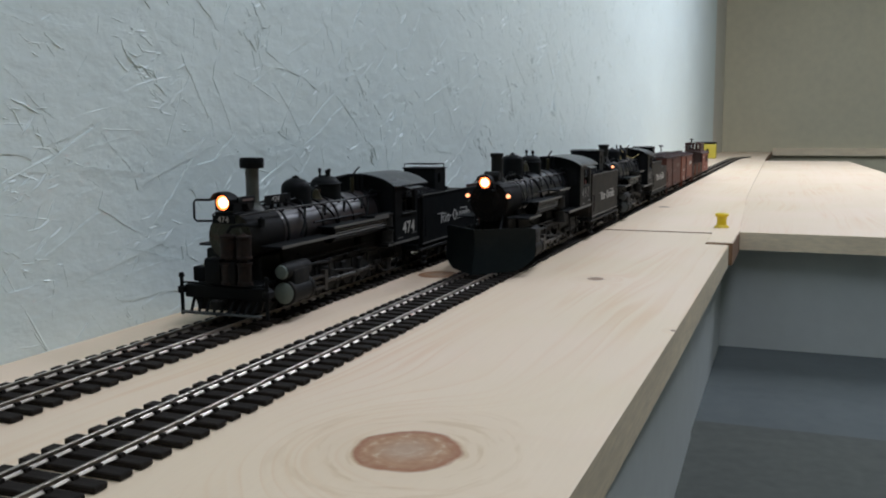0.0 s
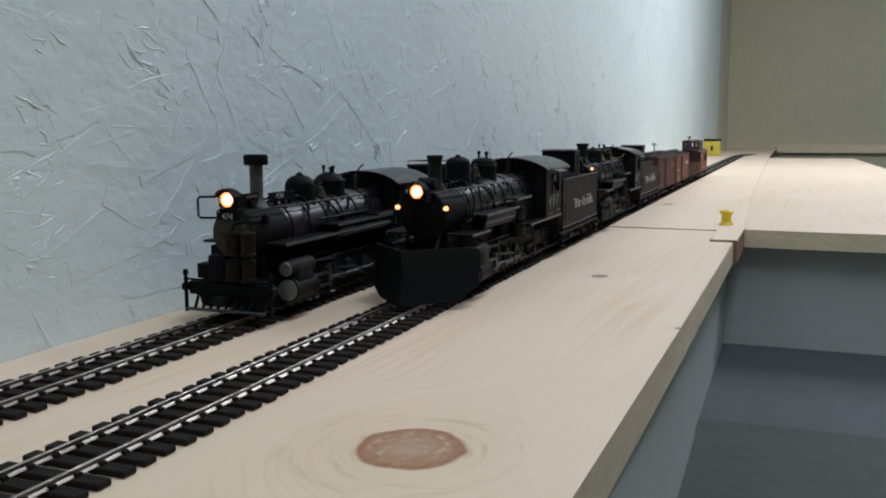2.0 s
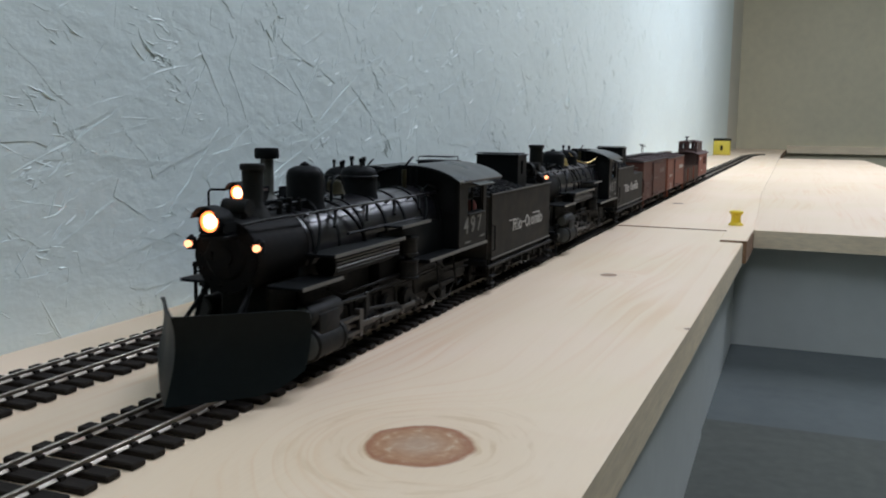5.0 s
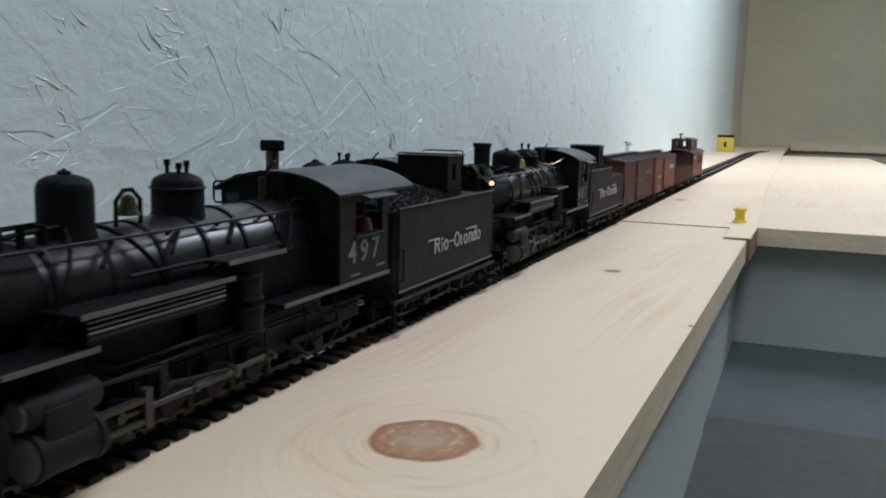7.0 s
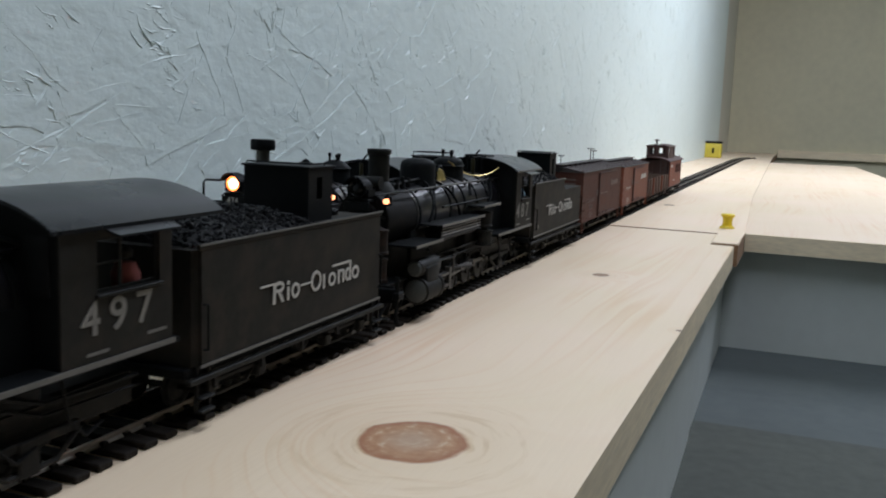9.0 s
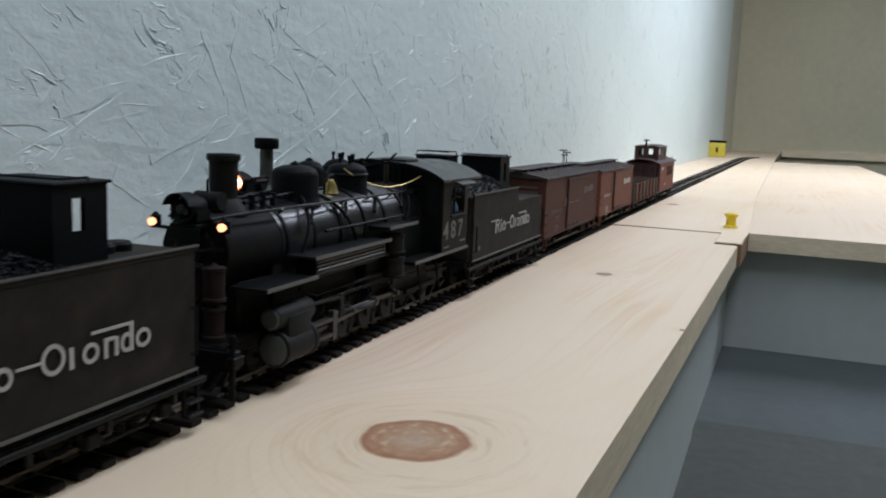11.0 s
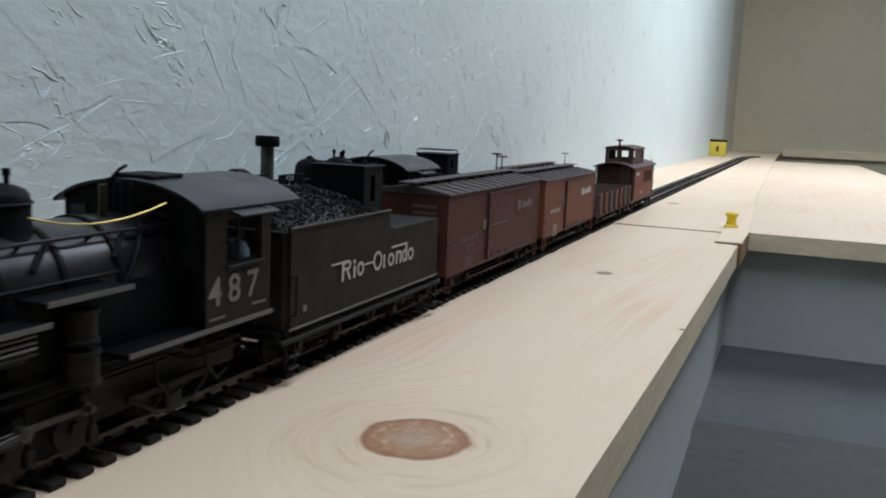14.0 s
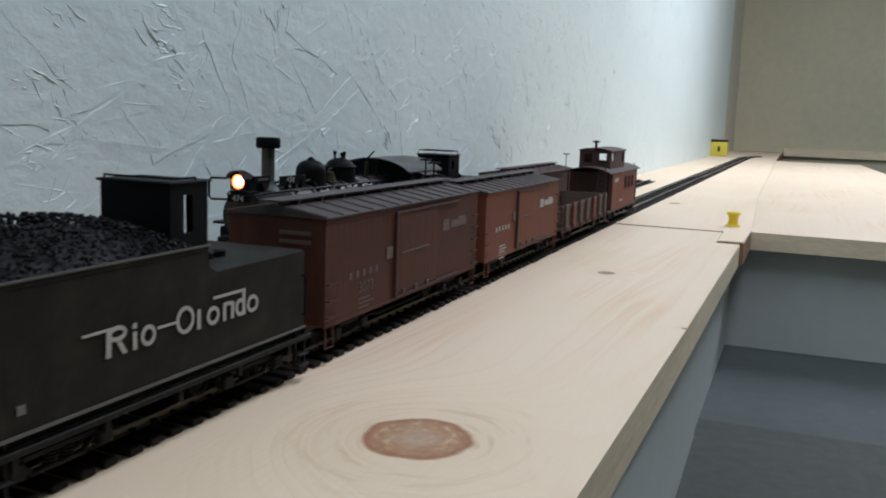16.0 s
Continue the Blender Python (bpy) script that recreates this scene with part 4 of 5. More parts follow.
        MOVING.append((ws, "wheel", (0, yy, RAIL_TOP + R_, R_)))
    for sx in (-1, 1):
        q = 0 if sx > 0 else math.pi / 2
        ya, yz = p["drivers"][0], p["drivers"][-1]
        bm = box(B(), sx * 0.0222, sx * 0.0234, ya - 0.001, yz + 0.001, -0.0010, 0.0010, 0.0003)
        for yy in p["drivers"]:
            rod(bm, (sx * 0.0220, yy, 0), (sx * 0.0237, yy, 0), 0.0022, seg=12)
        o = part("side_rod", bm, STEEL, t)
        MOVING.append((o, "side", (RAIL_TOP + R_, R_, q)))
        bm = box(B(), sx * 0.0243, sx * 0.0254, -0.001, 0.062, -0.0010, 0.0010, 0.0003)
        rod(bm, (sx * 0.0241, 0, 0), (sx * 0.0257, 0, 0), 0.0020, seg=12)
        rod(bm, (sx * 0.0241, 0.061, 0), (sx * 0.0257, 0.061, 0), 0.0024, seg=12)
        o = part("main_rod", bm, STEEL, t)
        MOVING.append((o, "main", (p["drivers"][2], RAIL_TOP + R_, R_, q, 0.061, 0.0185, p["cyl_y"])))
    # pilot truck and trailing truck
    for yy, rr in ((p["cyl_y"] + 0.010, 0.0070), (p["trail"], 0.0072)):
        bm = B()
        rod(bm, (-0.016, yy, RAIL_TOP + rr), (0.016, yy, RAIL_TOP + rr), 0.0014, seg=8)
        for sx in (-1, 1):
            m = Matrix.Translation((sx * 0.0098, yy, RAIL_TOP + rr)) @ Matrix.Rotation(radians(90) * sx, 4, "Y")
            lathe(bm, [(0.001, -0.0012), (rr + 0.0008, -0.0012), (rr, -0.0003), (rr, 0.0012), (rr * 0.8, 0.0013), (rr * 0.7, 0.0004), (0.0, 0.0012)], m, 20)
        part("wheelset", bm, GRIME, t)
    for sx in (-1, 1):
        bm = box(B(), sx * 0.0195, sx * 0.0220, p["trail"] - 0.022, p["trail"] + 0.020, 0.0170, 0.0200, 0.0005)
        box(bm, sx * 0.0195, sx * 0.0225, p["trail"] - 0.004, p["trail"] + 0.004, 0.0090, 0.0200, 0.0006)
        tube(bm, [(sx * 0.0215, p["trail"] - 0.020, 0.018), (sx * 0.0215, p["trail"] - 0.008, 0.0105), (sx * 0.0215, p["trail"] + 0.010, 0.0105), (sx * 0.0215, p["trail"] + 0.020, 0.018)], 0.0009)
        part("trailing_frame", bm, GRIME, t)
    # firebox, ash pan, centre frame
    part("firebox", box(B(), -0.0195, 0.0195, p["boards"][2][0] - 0.004, cab0 + 0.004, 0.0270, bz, 0.002, 2), BLACK, t)
    part("ash_pan", prism(B(), [(-0.0135, 0.012), (0.0135, 0.012), (0.019, 0.027), (-0.019, 0.027)], "y", p["boards"][2][0], cab0 + 0.012), GRIME, t)
    bm = box(B(), -0.0140, 0.0140, yb0 + 0.034, p["boards"][2][0] - 0.0035, 0.0240, bz - r0 * 0.45, 0.002, 2)
    part("boiler_belly", bm, GRIME, t, "sooty underside between boiler and frame")
    part("saddle", box(B(), -0.012, 0.012, yb0 + 0.012, yb0 + 0.036, 0.016, bz - r0 * 0.8, 0.001), GRIME, t)
    part("centre_frame", box(B(), -0.0055, 0.0055, yb0 - 0.006, cab1 + 0.010, 0.0150, 0.0235, 0.001), GRIME, t)
    # cab
    cab = part("cab_side", box(B(), -cw, -cw + 0.0010, cab0, cab1, sill, eave), BLACK, t)
    wy0, wy1, wz0, wz1 = cab0 + (cab1 - cab0) * 0.30, cab1 - 0.006, sill + (eave - sill) * 0.50, eave - 0.0035
    bm = holed(cw - 0.0010, cw, (cab0, cab1, sill, eave), (wy0, wy1, wz0, wz1))
    side = part("cab_side", bm, TENDER if p["brown_cab"] else BLACK, t, smooth=False)
    bm = B()
    ym = (wy0 * 0.62 + wy1 * 0.38)
    for a in ((wy0, wy0 + 0.001, wz0, wz1), (ym, ym + 0.001, wz0, wz1), (wy1 - 0.001, wy1, wz0, wz1), (wy0, wy1, wz0, wz0 + 0.001), (wy0, wy1, wz1 - 0.001, wz1), (wy0, ym, (wz0 + wz1) / 2, (wz0 + wz1) / 2 + 0.0006)):
        box(bm, cw - 0.0020, cw - 0.0011, *a)
    part("window_frame", bm, GRIME, side)
    part("window_sill", box(B(), cw, cw + 0.0012, wy0 - 0.001, wy1 + 0.001, wz0 - 0.0012, wz0, 0.0003), GRIME, side)
    bm = prism(B(), [(cw, wz1 + 0.0030), (cw + 0.0062, wz1 + 0.0012), (cw + 0.0062, wz1 + 0.0006), (cw, wz1 + 0.0022)], "y", ym - 0.008, wy1 + 0.003)
    part("awning", bm, ROOF, side)
    part("sill_edge", box(B(), cw, cw + 0.0006, p["sill0"], cab1 + 0.001, sill - 0.0016, sill), EDGE, t, "pale worn cab sill edge")
    part("cab_floor", box(B(), -cw, cw, p["sill0"], cab1 + 0.004, sill - 0.0022, sill - 0.0004), BLACK, t)
    arc = [(cw * math.sin(a) / math.sin(1.0), eave + (crown - eave) * (math.cos(a) - math.cos(1.0)) / (1 - math.cos(1.0))) for a in np.linspace(-1.0, 1.0, 19)]
    bm = prism(B(), [(-cw + 0.001, sill)] + [(x * 0.97, z - 0.0005) for x, z in arc] + [(cw - 0.001, sill)], "y", cab0, cab0 + 0.0010)
    front = part("cab_front", bm, BLACK, t, smooth=False)
    for sx in (-1, 1):
        part("front_window", box(B(), sx * 0.0205, sx * 0.0275, cab0 - 0.0006, cab0 + 0.0002, sill + 0.021, eave - 0.0015), GLASS, front)
    over = [(x * 1.05, z + 0.0002) for x, z in arc]
    under = [(x * 1.05, z - 0.0010) for x, z in arc]
    part("cab_roof", prism(B(), over + under[::-1], "y", cab0 - 0.004, cab1 + p["roof_over"]), ROOF, t, "dull dark grey arched cab roof")
    if p["hatch"]:
        part("roof_hatch", box(B(), -0.011, 0.006, cab0 + 0.002, cab0 + 0.020, crown - 0.0006, crown + 0.0013, 0.0005), BLACK, t)
    part("backhead", box(B(), -0.014, 0.014, cab0 + 0.001, cab0 + 0.010, sill, bz + r1 * 0.6, 0.002), BLACK, t)
    if p["figure"]:
        bm = B()
        fy, fz = (ym + wy1) / 2, wz0
        lathe(bm, [(0.0, fz - 0.004), (0.0042, fz - 0.003), (0.0045, fz + 0.003), (0.0030, fz + 0.0065), (0.0, fz + 0.007)], Matrix.Translation((cw - 0.006, fy, 0)), 12)
        part("plain_figure", bm, p["figure"], t)
        bm = lathe(B(), [(0.0, fz + 0.0068), (0.0022, fz + 0.008), (0.0023, fz + 0.010), (0.0, fz + 0.0118)], Matrix.Translation((cw - 0.006, fy, 0)), 12)
        part("plain_cap", bm, GRIME, t)
    words(side, p["num"], p["num_size"], on_side(cw + 0.0002, p["num_y"], p["num_z"]), p["numm"], stretch=1.12, spacing=p["gap"])
    for k in range(2):
        part("builder_mark", box(B(), cw, cw + 0.0002, cab1 - 0.012 - k * 0.026, cab1 - 0.003 - k * 0.026, sill + 0.0035 - k * 0.0015, sill + 0.0045 - k * 0.0015), EDGE, side)
    # turret fittings ahead of the cab
    bm = B()
    for k in range(4):
        rod(bm, (0.006 - 0.004 * k, cab0 - 0.008 + 0.001 * k, bz + r1 - 0.001), (0.006 - 0.004 * k, cab0 - 0.008 + 0.001 * k, crown - 0.001 + 0.0012 * (k % 2)), 0.0009, seg=8)
    tube(bm, [(0.010, cab0 - 0.012, bz + r1 * 0.8), (0.013, cab0 - 0.007, bz + r1 * 1.05), (0.017, cab0, bz + r1 * 0.9)], 0.0007)
    tube(bm, [(0.0, cab0 - 0.014, crown - 0.002), (0.004, cab0 - 0.011, crown + 0.004), (0.004, cab0 - 0.008, crown + 0.005)], 0.0006)
    part("turret_valve", bm, BLACK, t)
    part("whistle", rod(B(), (0.003, cab0 - 0.018, bz + r1 - 0.001), (0.003, cab0 - 0.018, bz + r1 + 0.010), 0.0014, seg=10), BRONZE, t, "small dull bronze whistle")
    if p["cord"]:
        y0, z0, y1, z1 = p["cord"]
        pts = [(0.006 + 0.012 * k / 12, y0 + (y1 - y0) * k / 12, z0 + (z1 - z0) * k / 12 - 0.0075 * math.sin(math.pi * k / 12) ** 0.9) for k in range(13)]
        part("bell_cord", tube(B(), pts, 0.00035), BRASS, t, "thin yellow bell cord")
    # front end
    yf = yb0 + p["pilot"]
    bh = 0.008 if p["plow"] else 0.0275
    part("pilot_beam", box(B(), -bh, bh, yf - 0.003, yf + 0.003, 0.0170, 0.0245, 0.0006), BLACK, t)
    part("pilot_deck", box(B(), -bh * 0.75, bh * 0.75, yf, yb0 + 0.016, 0.0245, 0.0258, 0.0004), BLACK, t)
    for sx in (-1, 1):
        part("pilot_brace", rod(B(), (sx * 0.011, yf + 0.002, 0.0250), (sx * 0.011, yb0 + 0.003, bz - r0 * 0.45), 0.0009, seg=8), BLACK, t)
    if p["plow"]:
        for sx in (-1, 1):
            bm = B()
            rows = []
            for i in range(13):
                u = i / 12
                x, y = sx * 0.0365 * u, p["plow"] + 0.041 * u ** 1.05
                lo = 0.0058 + 0.0085 * max(0, (u - 0.6) / 0.4) ** 2
                hi = 0.0392 - 0.001 * u - 0.0015 * max(0, (u - 0.9)) / 0.1
                col = []
                for j in range(9):
                    w = j / 8
                    zz = lo + (hi - lo) * w
                    back = 0.010 * math.sin(w * math.pi * 0.5) - 0.005 * w ** 3
                    col.append((bm.verts.new((x, y + back * (1 - 0.3 * u), zz)), bm.verts.new((x * 0.97, y + back * (1 - 0.3 * u) + 0.0012, zz))))
                rows.append(col)
            for a, c in zip(rows, rows[1:]):
                for k in (0, 1):
                    for j in range(8):
                        bm.faces.new((a[j][k], c[j][k], c[j + 1][k], a[j + 1][k]))
                for j in (0, 8):
                    bm.faces.new((a[j][0], c[j][0], c[j][1], a[j][1]))
            for c in (rows[0], rows[-1]):
                for j in range(8):
                    bm.faces.new((c[j][0], c[j + 1][0], c[j + 1][1], c[j][1]))
            part("plow_wing", bm, PLOWM, t, "dark blue-grey snow plow wing")
        bm = B()
        for sx in (-1, 1):
            rod(bm, (sx * 0.018, p["plow"] + 0.034, 0.022), (sx * 0.012, yb0 + 0.02, 0.022), 0.0015, seg=8)
            rod(bm, (sx * 0.012, p["plow"] + 0.026, 0.031), (sx * 0.010, yb0 + 0.006, bz - r0 * 0.6), 0.0009, seg=8)
        part("plow_brace", bm, BLACK, t)
    else:
        part("pilot_plate", prism(B(), [(-0.021, 0.0095), (0.021, 0.0095), (0.024, 0.0185), (-0.024, 0.0185)], "y", yf + 0.001, yf + 0.0022), GRIME, t)
        for k in range(9):
            x = -0.022 + 0.0055 * k
            part("pilot_slat", rod(B(), (x, yf - 0.001, 0.0175), (x * 0.92, yf - 0.007 + 0.00001 * x, 0.0098), 0.0009, seg=6), BLACK, t)
        part("footboard", box(B(), -0.0260, 0.0260, yf - 0.0095, yf - 0.0055, 0.0088, 0.0100, 0.0003), COVER if p["cap"] else GRIME, t, "worn pale footboard")
        part("coupler", box(box(B(), -0.0016, 0.0016, yf - 0.010, yf - 0.002, 0.0142, 0.0172, 0.0004), -0.003, 0.003, yf - 0.0145, yf - 0.0095, 0.0128, 0.0186, 0.001), GRIME, t)
        for sx in (-1, 1):
            bm = B()
            rod(bm, (sx * 0.0285, yf - 0.004, 0.007), (sx * 0.0285, yf - 0.004, 0.029), 0.0011, seg=8)
            rod(bm, (sx * 0.0285, yf - 0.004, 0.029), (sx * 0.0285, yf - 0.004, 0.0315), 0.0018, 0.0012, seg=8)
            box(bm, sx * 0.0265, sx * 0.0305, yf - 0.006, yf + 0.001, 0.0195, 0.0235, 0.0006)
            part("pilot_step", bm, BLACK, t)
        part("cut_lever", rod(B(), (-0.027, yf - 0.0055, 0.0262), (0.027, yf - 0.0055, 0.0262), 0.0006, seg=6), BLACK, t)
        for sx, zz in ((-1, 0.034), (1, 0.031)):
            part("pilot_pump", box(B(), sx * 0.0060 - 0.005, sx * 0.0060 - 0.005 + 0.011 * (1 if sx < 0 else 0.8) , yb0 - 0.011, yb0 - 0.003, 0.0258, 0.0258 + zz * 0.45, 0.0015, 2), BLACK if sx < 0 else RUST, t)
        for px, pr in ((0.0035, 0.0050), (0.0140, 0.0046)):
            prof = [(0, 0.0262), (pr, 0.0262), (pr, 0.0280), (pr * 0.88, 0.0283), (pr * 0.88, 0.0375), (pr, 0.0378), (pr, 0.0390), (pr * 0.4, 0.0392), (pr * 0.4, 0.0410), (pr, 0.0412), (pr, 0.0424), (pr * 0.9, 0.0427), (pr * 0.9, 0.0525), (pr, 0.0528), (pr, 0.0540), (pr * 0.4, 0.0545), (0, 0.0560)]
            part("front_pump", lathe(B(), prof, Matrix.Translation((px, yb0 - 0.0072, 0)), 16), PUMP, t, "rusty brown upright air pump")
        part("pump_pipe", tube(B(), [(0.0035, yb0 - 0.0072, 0.0555), (0.0060, yb0 - 0.0075, 0.0590), (0.0120, yb0 - 0.0040, 0.0600), (r0 * 0.9, yb0 + 0.006, 0.0585)], 0.0009), BLACK, t)
        part("tool_box", box(B(), -0.0245, -0.0155, yf + 0.001, yf + 0.010, 0.0258, 0.0345, 0.0008), BLACK, t)
        part("tool_box", box(B(), -0.0225, -0.0150, yf + 0.012, yf + 0.021, 0.0330, 0.0440, 0.0008), BLACK, t)
        part("box_stand", box(B(), -0.0205, -0.0165, yf + 0.0145, yf + 0.0185, 0.0250, 0.0332), BLACK, t)
        part("number_plate", box(B(), -0.0075, 0.0075, hy + 0.0002, hy + 0.0012, hz - 0.0118, hz - 0.0072, 0.0003), BLACK, head)
        if p["cap"]:
            words(head, p["num"], 0.0048, on_front(0, hy - 0.0001, hz - 0.0096))
            part("number_board", box(B(), 0.0056, 0.0062, hy + 0.006, hy + 0.0235, hz - 0.0012, hz + 0.0030, 0.0002), BLACK, head)
            part("number_board", box(B(), 0.0056, 0.0062, hy + 0.0340, hy + 0.0640, hz - 0.0040, hz + 0.0018, 0.0002), BLACK, head)
            words(head, p["num"], 0.0050, on_side(0.0064, hy + 0.0460, hz - 0.0011), stretch=1.2)
            part("maker_bar", box(B(), 0.0062, 0.0064, hy + 0.0105, hy + 0.0215, hz + 0.0003, hz + 0.0015), FADED, head)
            bm = tube(B(), [(-0.008, hy + 0.001, hz + 0.0015), (-0.0165, hy - 0.002, hz + 0.0015), (-0.018, hy - 0.002, hz), (-0.018, hy - 0.002, hz - 0.009), (-0.0165, hy - 0.002, hz - 0.0105), (-0.008, hy + 0.001, hz - 0.0105)], 0.0007)
            part("grab_loop", bm, BLACK, t)
    return t


def tender(label, p, at):
    t = thing("tender", label, "tender", "model tenders", at)
    w, y1, top, sill = p["w"], p["len"], p["top"], p["sill"]
    bm = B()
    ln = p["low_from"]
    if ln < y1:
        outline = [(0, sill), (y1, sill), (y1, p["low"]), (ln + 0.004, p["low"]), (ln, p["low"] + 0.002), (ln - 0.001, top), (0, top)]
    else:
        outline = [(0, sill), (y1, sill), (y1, top), (0, top)]
    bm = prism(bm, outline, "x", -w, w)
    bmesh.ops.bevel(bm, geom=[e for e in bm.edges if abs(e.verts[0].co.y - e.verts[1].co.y) < 1e-6 and abs(e.verts[0].co.x - e.verts[1].co.x) < 1e-6 and abs(e.verts[0].co.z - e.verts[1].co.z) > 0.02], offset=0.0025, segments=3, affect="EDGES")
    body = part("tank", bm, p["mat"], t, "weathered grey-brown tank side", smooth=True)
    for sx in (-1, 1):
        part("coal_board", box(B(), sx * (w + 0.0004), sx * (w - 0.0010), 0.001, min(ln, y1) - 0.001, top, top + 0.0022, 0.0003), p["mat"], body)
        part("tank_edge", box(B(), sx * w, sx * (w + 0.0005), 0.0015, y1 - 0.0015, sill - 0.0002, sill + 0.0008), EDGE, body)
        part("top_bead", box(B(), sx * (w + 0.0004), sx * (w + 0.0008), 0.001, min(ln, y1) - 0.001, top + 0.0016, top + 0.0023), EDGE, body)
    part("underframe", box(B(), -w * 0.9, w * 0.9, -0.003, y1 + 0.003, sill - 0.0042, sill - 0.0003, 0.0006), BLACK, t)
    for sx in (-1, 1):
        bm = B()
        box(bm, sx * (w - 0.002), sx * (w + 0.0004), -0.004, y1 + 0.004, sill - 0.0055, sill - 0.0035, 0.0003)
        for yy in np.linspace(0.012, y1 - 0.012, 5):
            box(bm, sx * (w - 0.002), sx * (w - 0.0005), yy - 0.001, yy + 0.001, sill - 0.0095, sill - 0.005)
        part("side_sill", bm, GRIME, t)
        for ye in (0.002, y1 - 0.006):
            bm = B()
            box(bm, sx * (w - 0.003), sx * (w + 0.0006), ye, ye + 0.008, 0.0072, 0.0084, 0.0003)
            box(bm, sx * (w - 0.003), sx * (w + 0.0006), ye, ye + 0.008, 0.0122, 0.0130, 0.0003)
            box(bm, sx * (w - 0.003), sx * (w - 0.0015), ye, ye + 0.001, 0.0072, sill)
            box(bm, sx * (w - 0.003), sx * (w - 0.0015), ye + 0.007, ye + 0.008, 0.0072, sill)
            part("step", bm, GRIME, t)
            part("grab_iron", tube(B(), [(sx * w, ye + 0.002, sill + 0.006), (sx * (w + 0.0018), ye + 0.002, sill + 0.006), (sx * (w + 0.0018), ye + 0.002, sill + 0.022), (sx * w, ye + 0.002, sill + 0.022)], 0.0005), BLACK, t)
    if p["low_from"] < y1:
        part("plate", box(B(), w + 0.0002, w + 0.0005, 0.0120, 0.0148, sill + 0.0060, sill + 0.0086), DULL, body, "small pale plate")
    # heaped coal
    rnd = random.Random(int(y1 * 1e4))
    bm = B()
    c0, c1 = p["coal"]
    for k in range(2300):
        x, y = rnd.uniform(-w * 0.92, w * 0.92), rnd.uniform(c0, c1)
        f = 1 - (abs(x) / (w * 0.98)) ** 2
        g = math.sin(math.pi * min(1, max(0, (y - c0) / (c1 - c0)) ** 0.75)) ** 0.5
        z = top - 0.001 + p["heap"] * f * g + rnd.uniform(-0.0012, 0.0012)
        s = rnd.uniform(0.0005, 0.0013)
        m = Matrix.LocRotScale((x, y, z), Euler((rnd.uniform(0, 3), rnd.uniform(0, 3), rnd.uniform(0, 3))), (s, s * rnd.uniform(0.6, 1.0), s * rnd.uniform(0.6, 1.0)))
        bmesh.ops.create_icosphere(bm, subdivisions=1, radius=0.75, matrix=m)
    nx, ny = 12, 24
    grid = [[bm.verts.new((-w * 0.95 + 1.9 * w * i / nx, c0 + (c1 - c0) * j / ny, top - 0.003 + p["heap"] * (1 - abs(2 * i / nx - 1) ** 2) * math.sin(math.pi * (j / ny) ** 0.75) ** 0.5)) for j in range(ny + 1)] for i in range(nx + 1)]
    for i in range(nx):
        for j in range(ny):
            bm.faces.new((grid[i][j], grid[i + 1][j], grid[i + 1][j + 1], grid[i][j + 1]))
    tagged(part("coal_load", bm, COAL, t, "heaped dull black coal", smooth=False), kind="stuff")
    # doghouse
    d0, d1, dw, dtop, dbase = p["dog"]
    bm = B()
    wz0, wz1 = dbase + (dtop - dbase) * 0.42, dtop - 0.004
    wy0, wy1 = d0 + 0.0075, d0 + 0.0125
    box(bm, -dw + 0.0008, dw - 0.0008, d0, d0 + 0.0008, dbase, dtop)
    dog = part("doghouse", bm, BLACK, t, "black sheet-metal doghouse on the tender", smooth=False)
    for sx in (-1, 1):
        part("doghouse_side", holed(sx * (dw - 0.0008), sx * dw, (d0, d1, dbase, dtop), (wy0, wy1, wz0, wz1)), BLACK, dog, smooth=False)
    part("doghouse_end", box(box(B(), -dw, -dw * 0.4, d1 - 0.0008, d1, dbase, dtop), dw * 0.4, dw, d1 - 0.0008, d1, dbase, dtop), BLACK, dog)
    part("doghouse_roof", box(B(), -dw - 0.001, dw + 0.001, d0 - 0.0015, d1 + 0.0015, dtop, dtop + 0.0010, 0.0004), BLACK, dog)
    part("roof_rail", tube(B(), [(-dw, d0 + 0.002, dtop + 0.001), (-dw, d0 + 0.002, dtop + (0.004 if p["rail_all"] else 0.002)), (dw, d0 + 0.002, dtop + (0.004 if p["rail_all"] else 0.002)), (dw, d1 - 0.004 if p["rail_all"] else d0 + 0.014, dtop + (0.004 if p["rail_all"] else 0.002)), (dw, d1 - 0.004 if p["rail_all"] else d0 + 0.014, dtop + 0.001)], 0.0004), BLACK, dog)
    if p["rail_all"]:
        part("roof_rail", tube(B(), [(dw, d1 - 0.004, dtop + (0.004 if p["rail_all"] else 0.002)), (-dw, d1 - 0.004, dtop + (0.004 if p["rail_all"] else 0.002)), (-dw, d0 + 0.002, dtop + (0.004 if p["rail_all"] else 0.002))], 0.0004), BLACK, dog)
    bm = B()
    for yy in (d1 - 0.012 + 0.02, d1 + 0.016):
        if yy + 0.006 < y1:
            lathe(bm, [(0.0048, p["low"] - 0.0006), (0.0048, p["low"] + 0.0022), (0.0042, p["low"] + 0.003), (0, p["low"] + 0.0032)], Matrix.Translation((0.006, yy, 0)), 16)
            part("water_hatch", bm, BLACK, t)
            bm = B()
    bm.free()
    emblem(t, w + 0.0003, *p["emblem"])
    truck(t, y1 * 0.2, wx=0.0215)
    truck(t, y1 * 0.8, wx=0.0215)
    coupler(t, y1 + 0.004, 1)
    return t


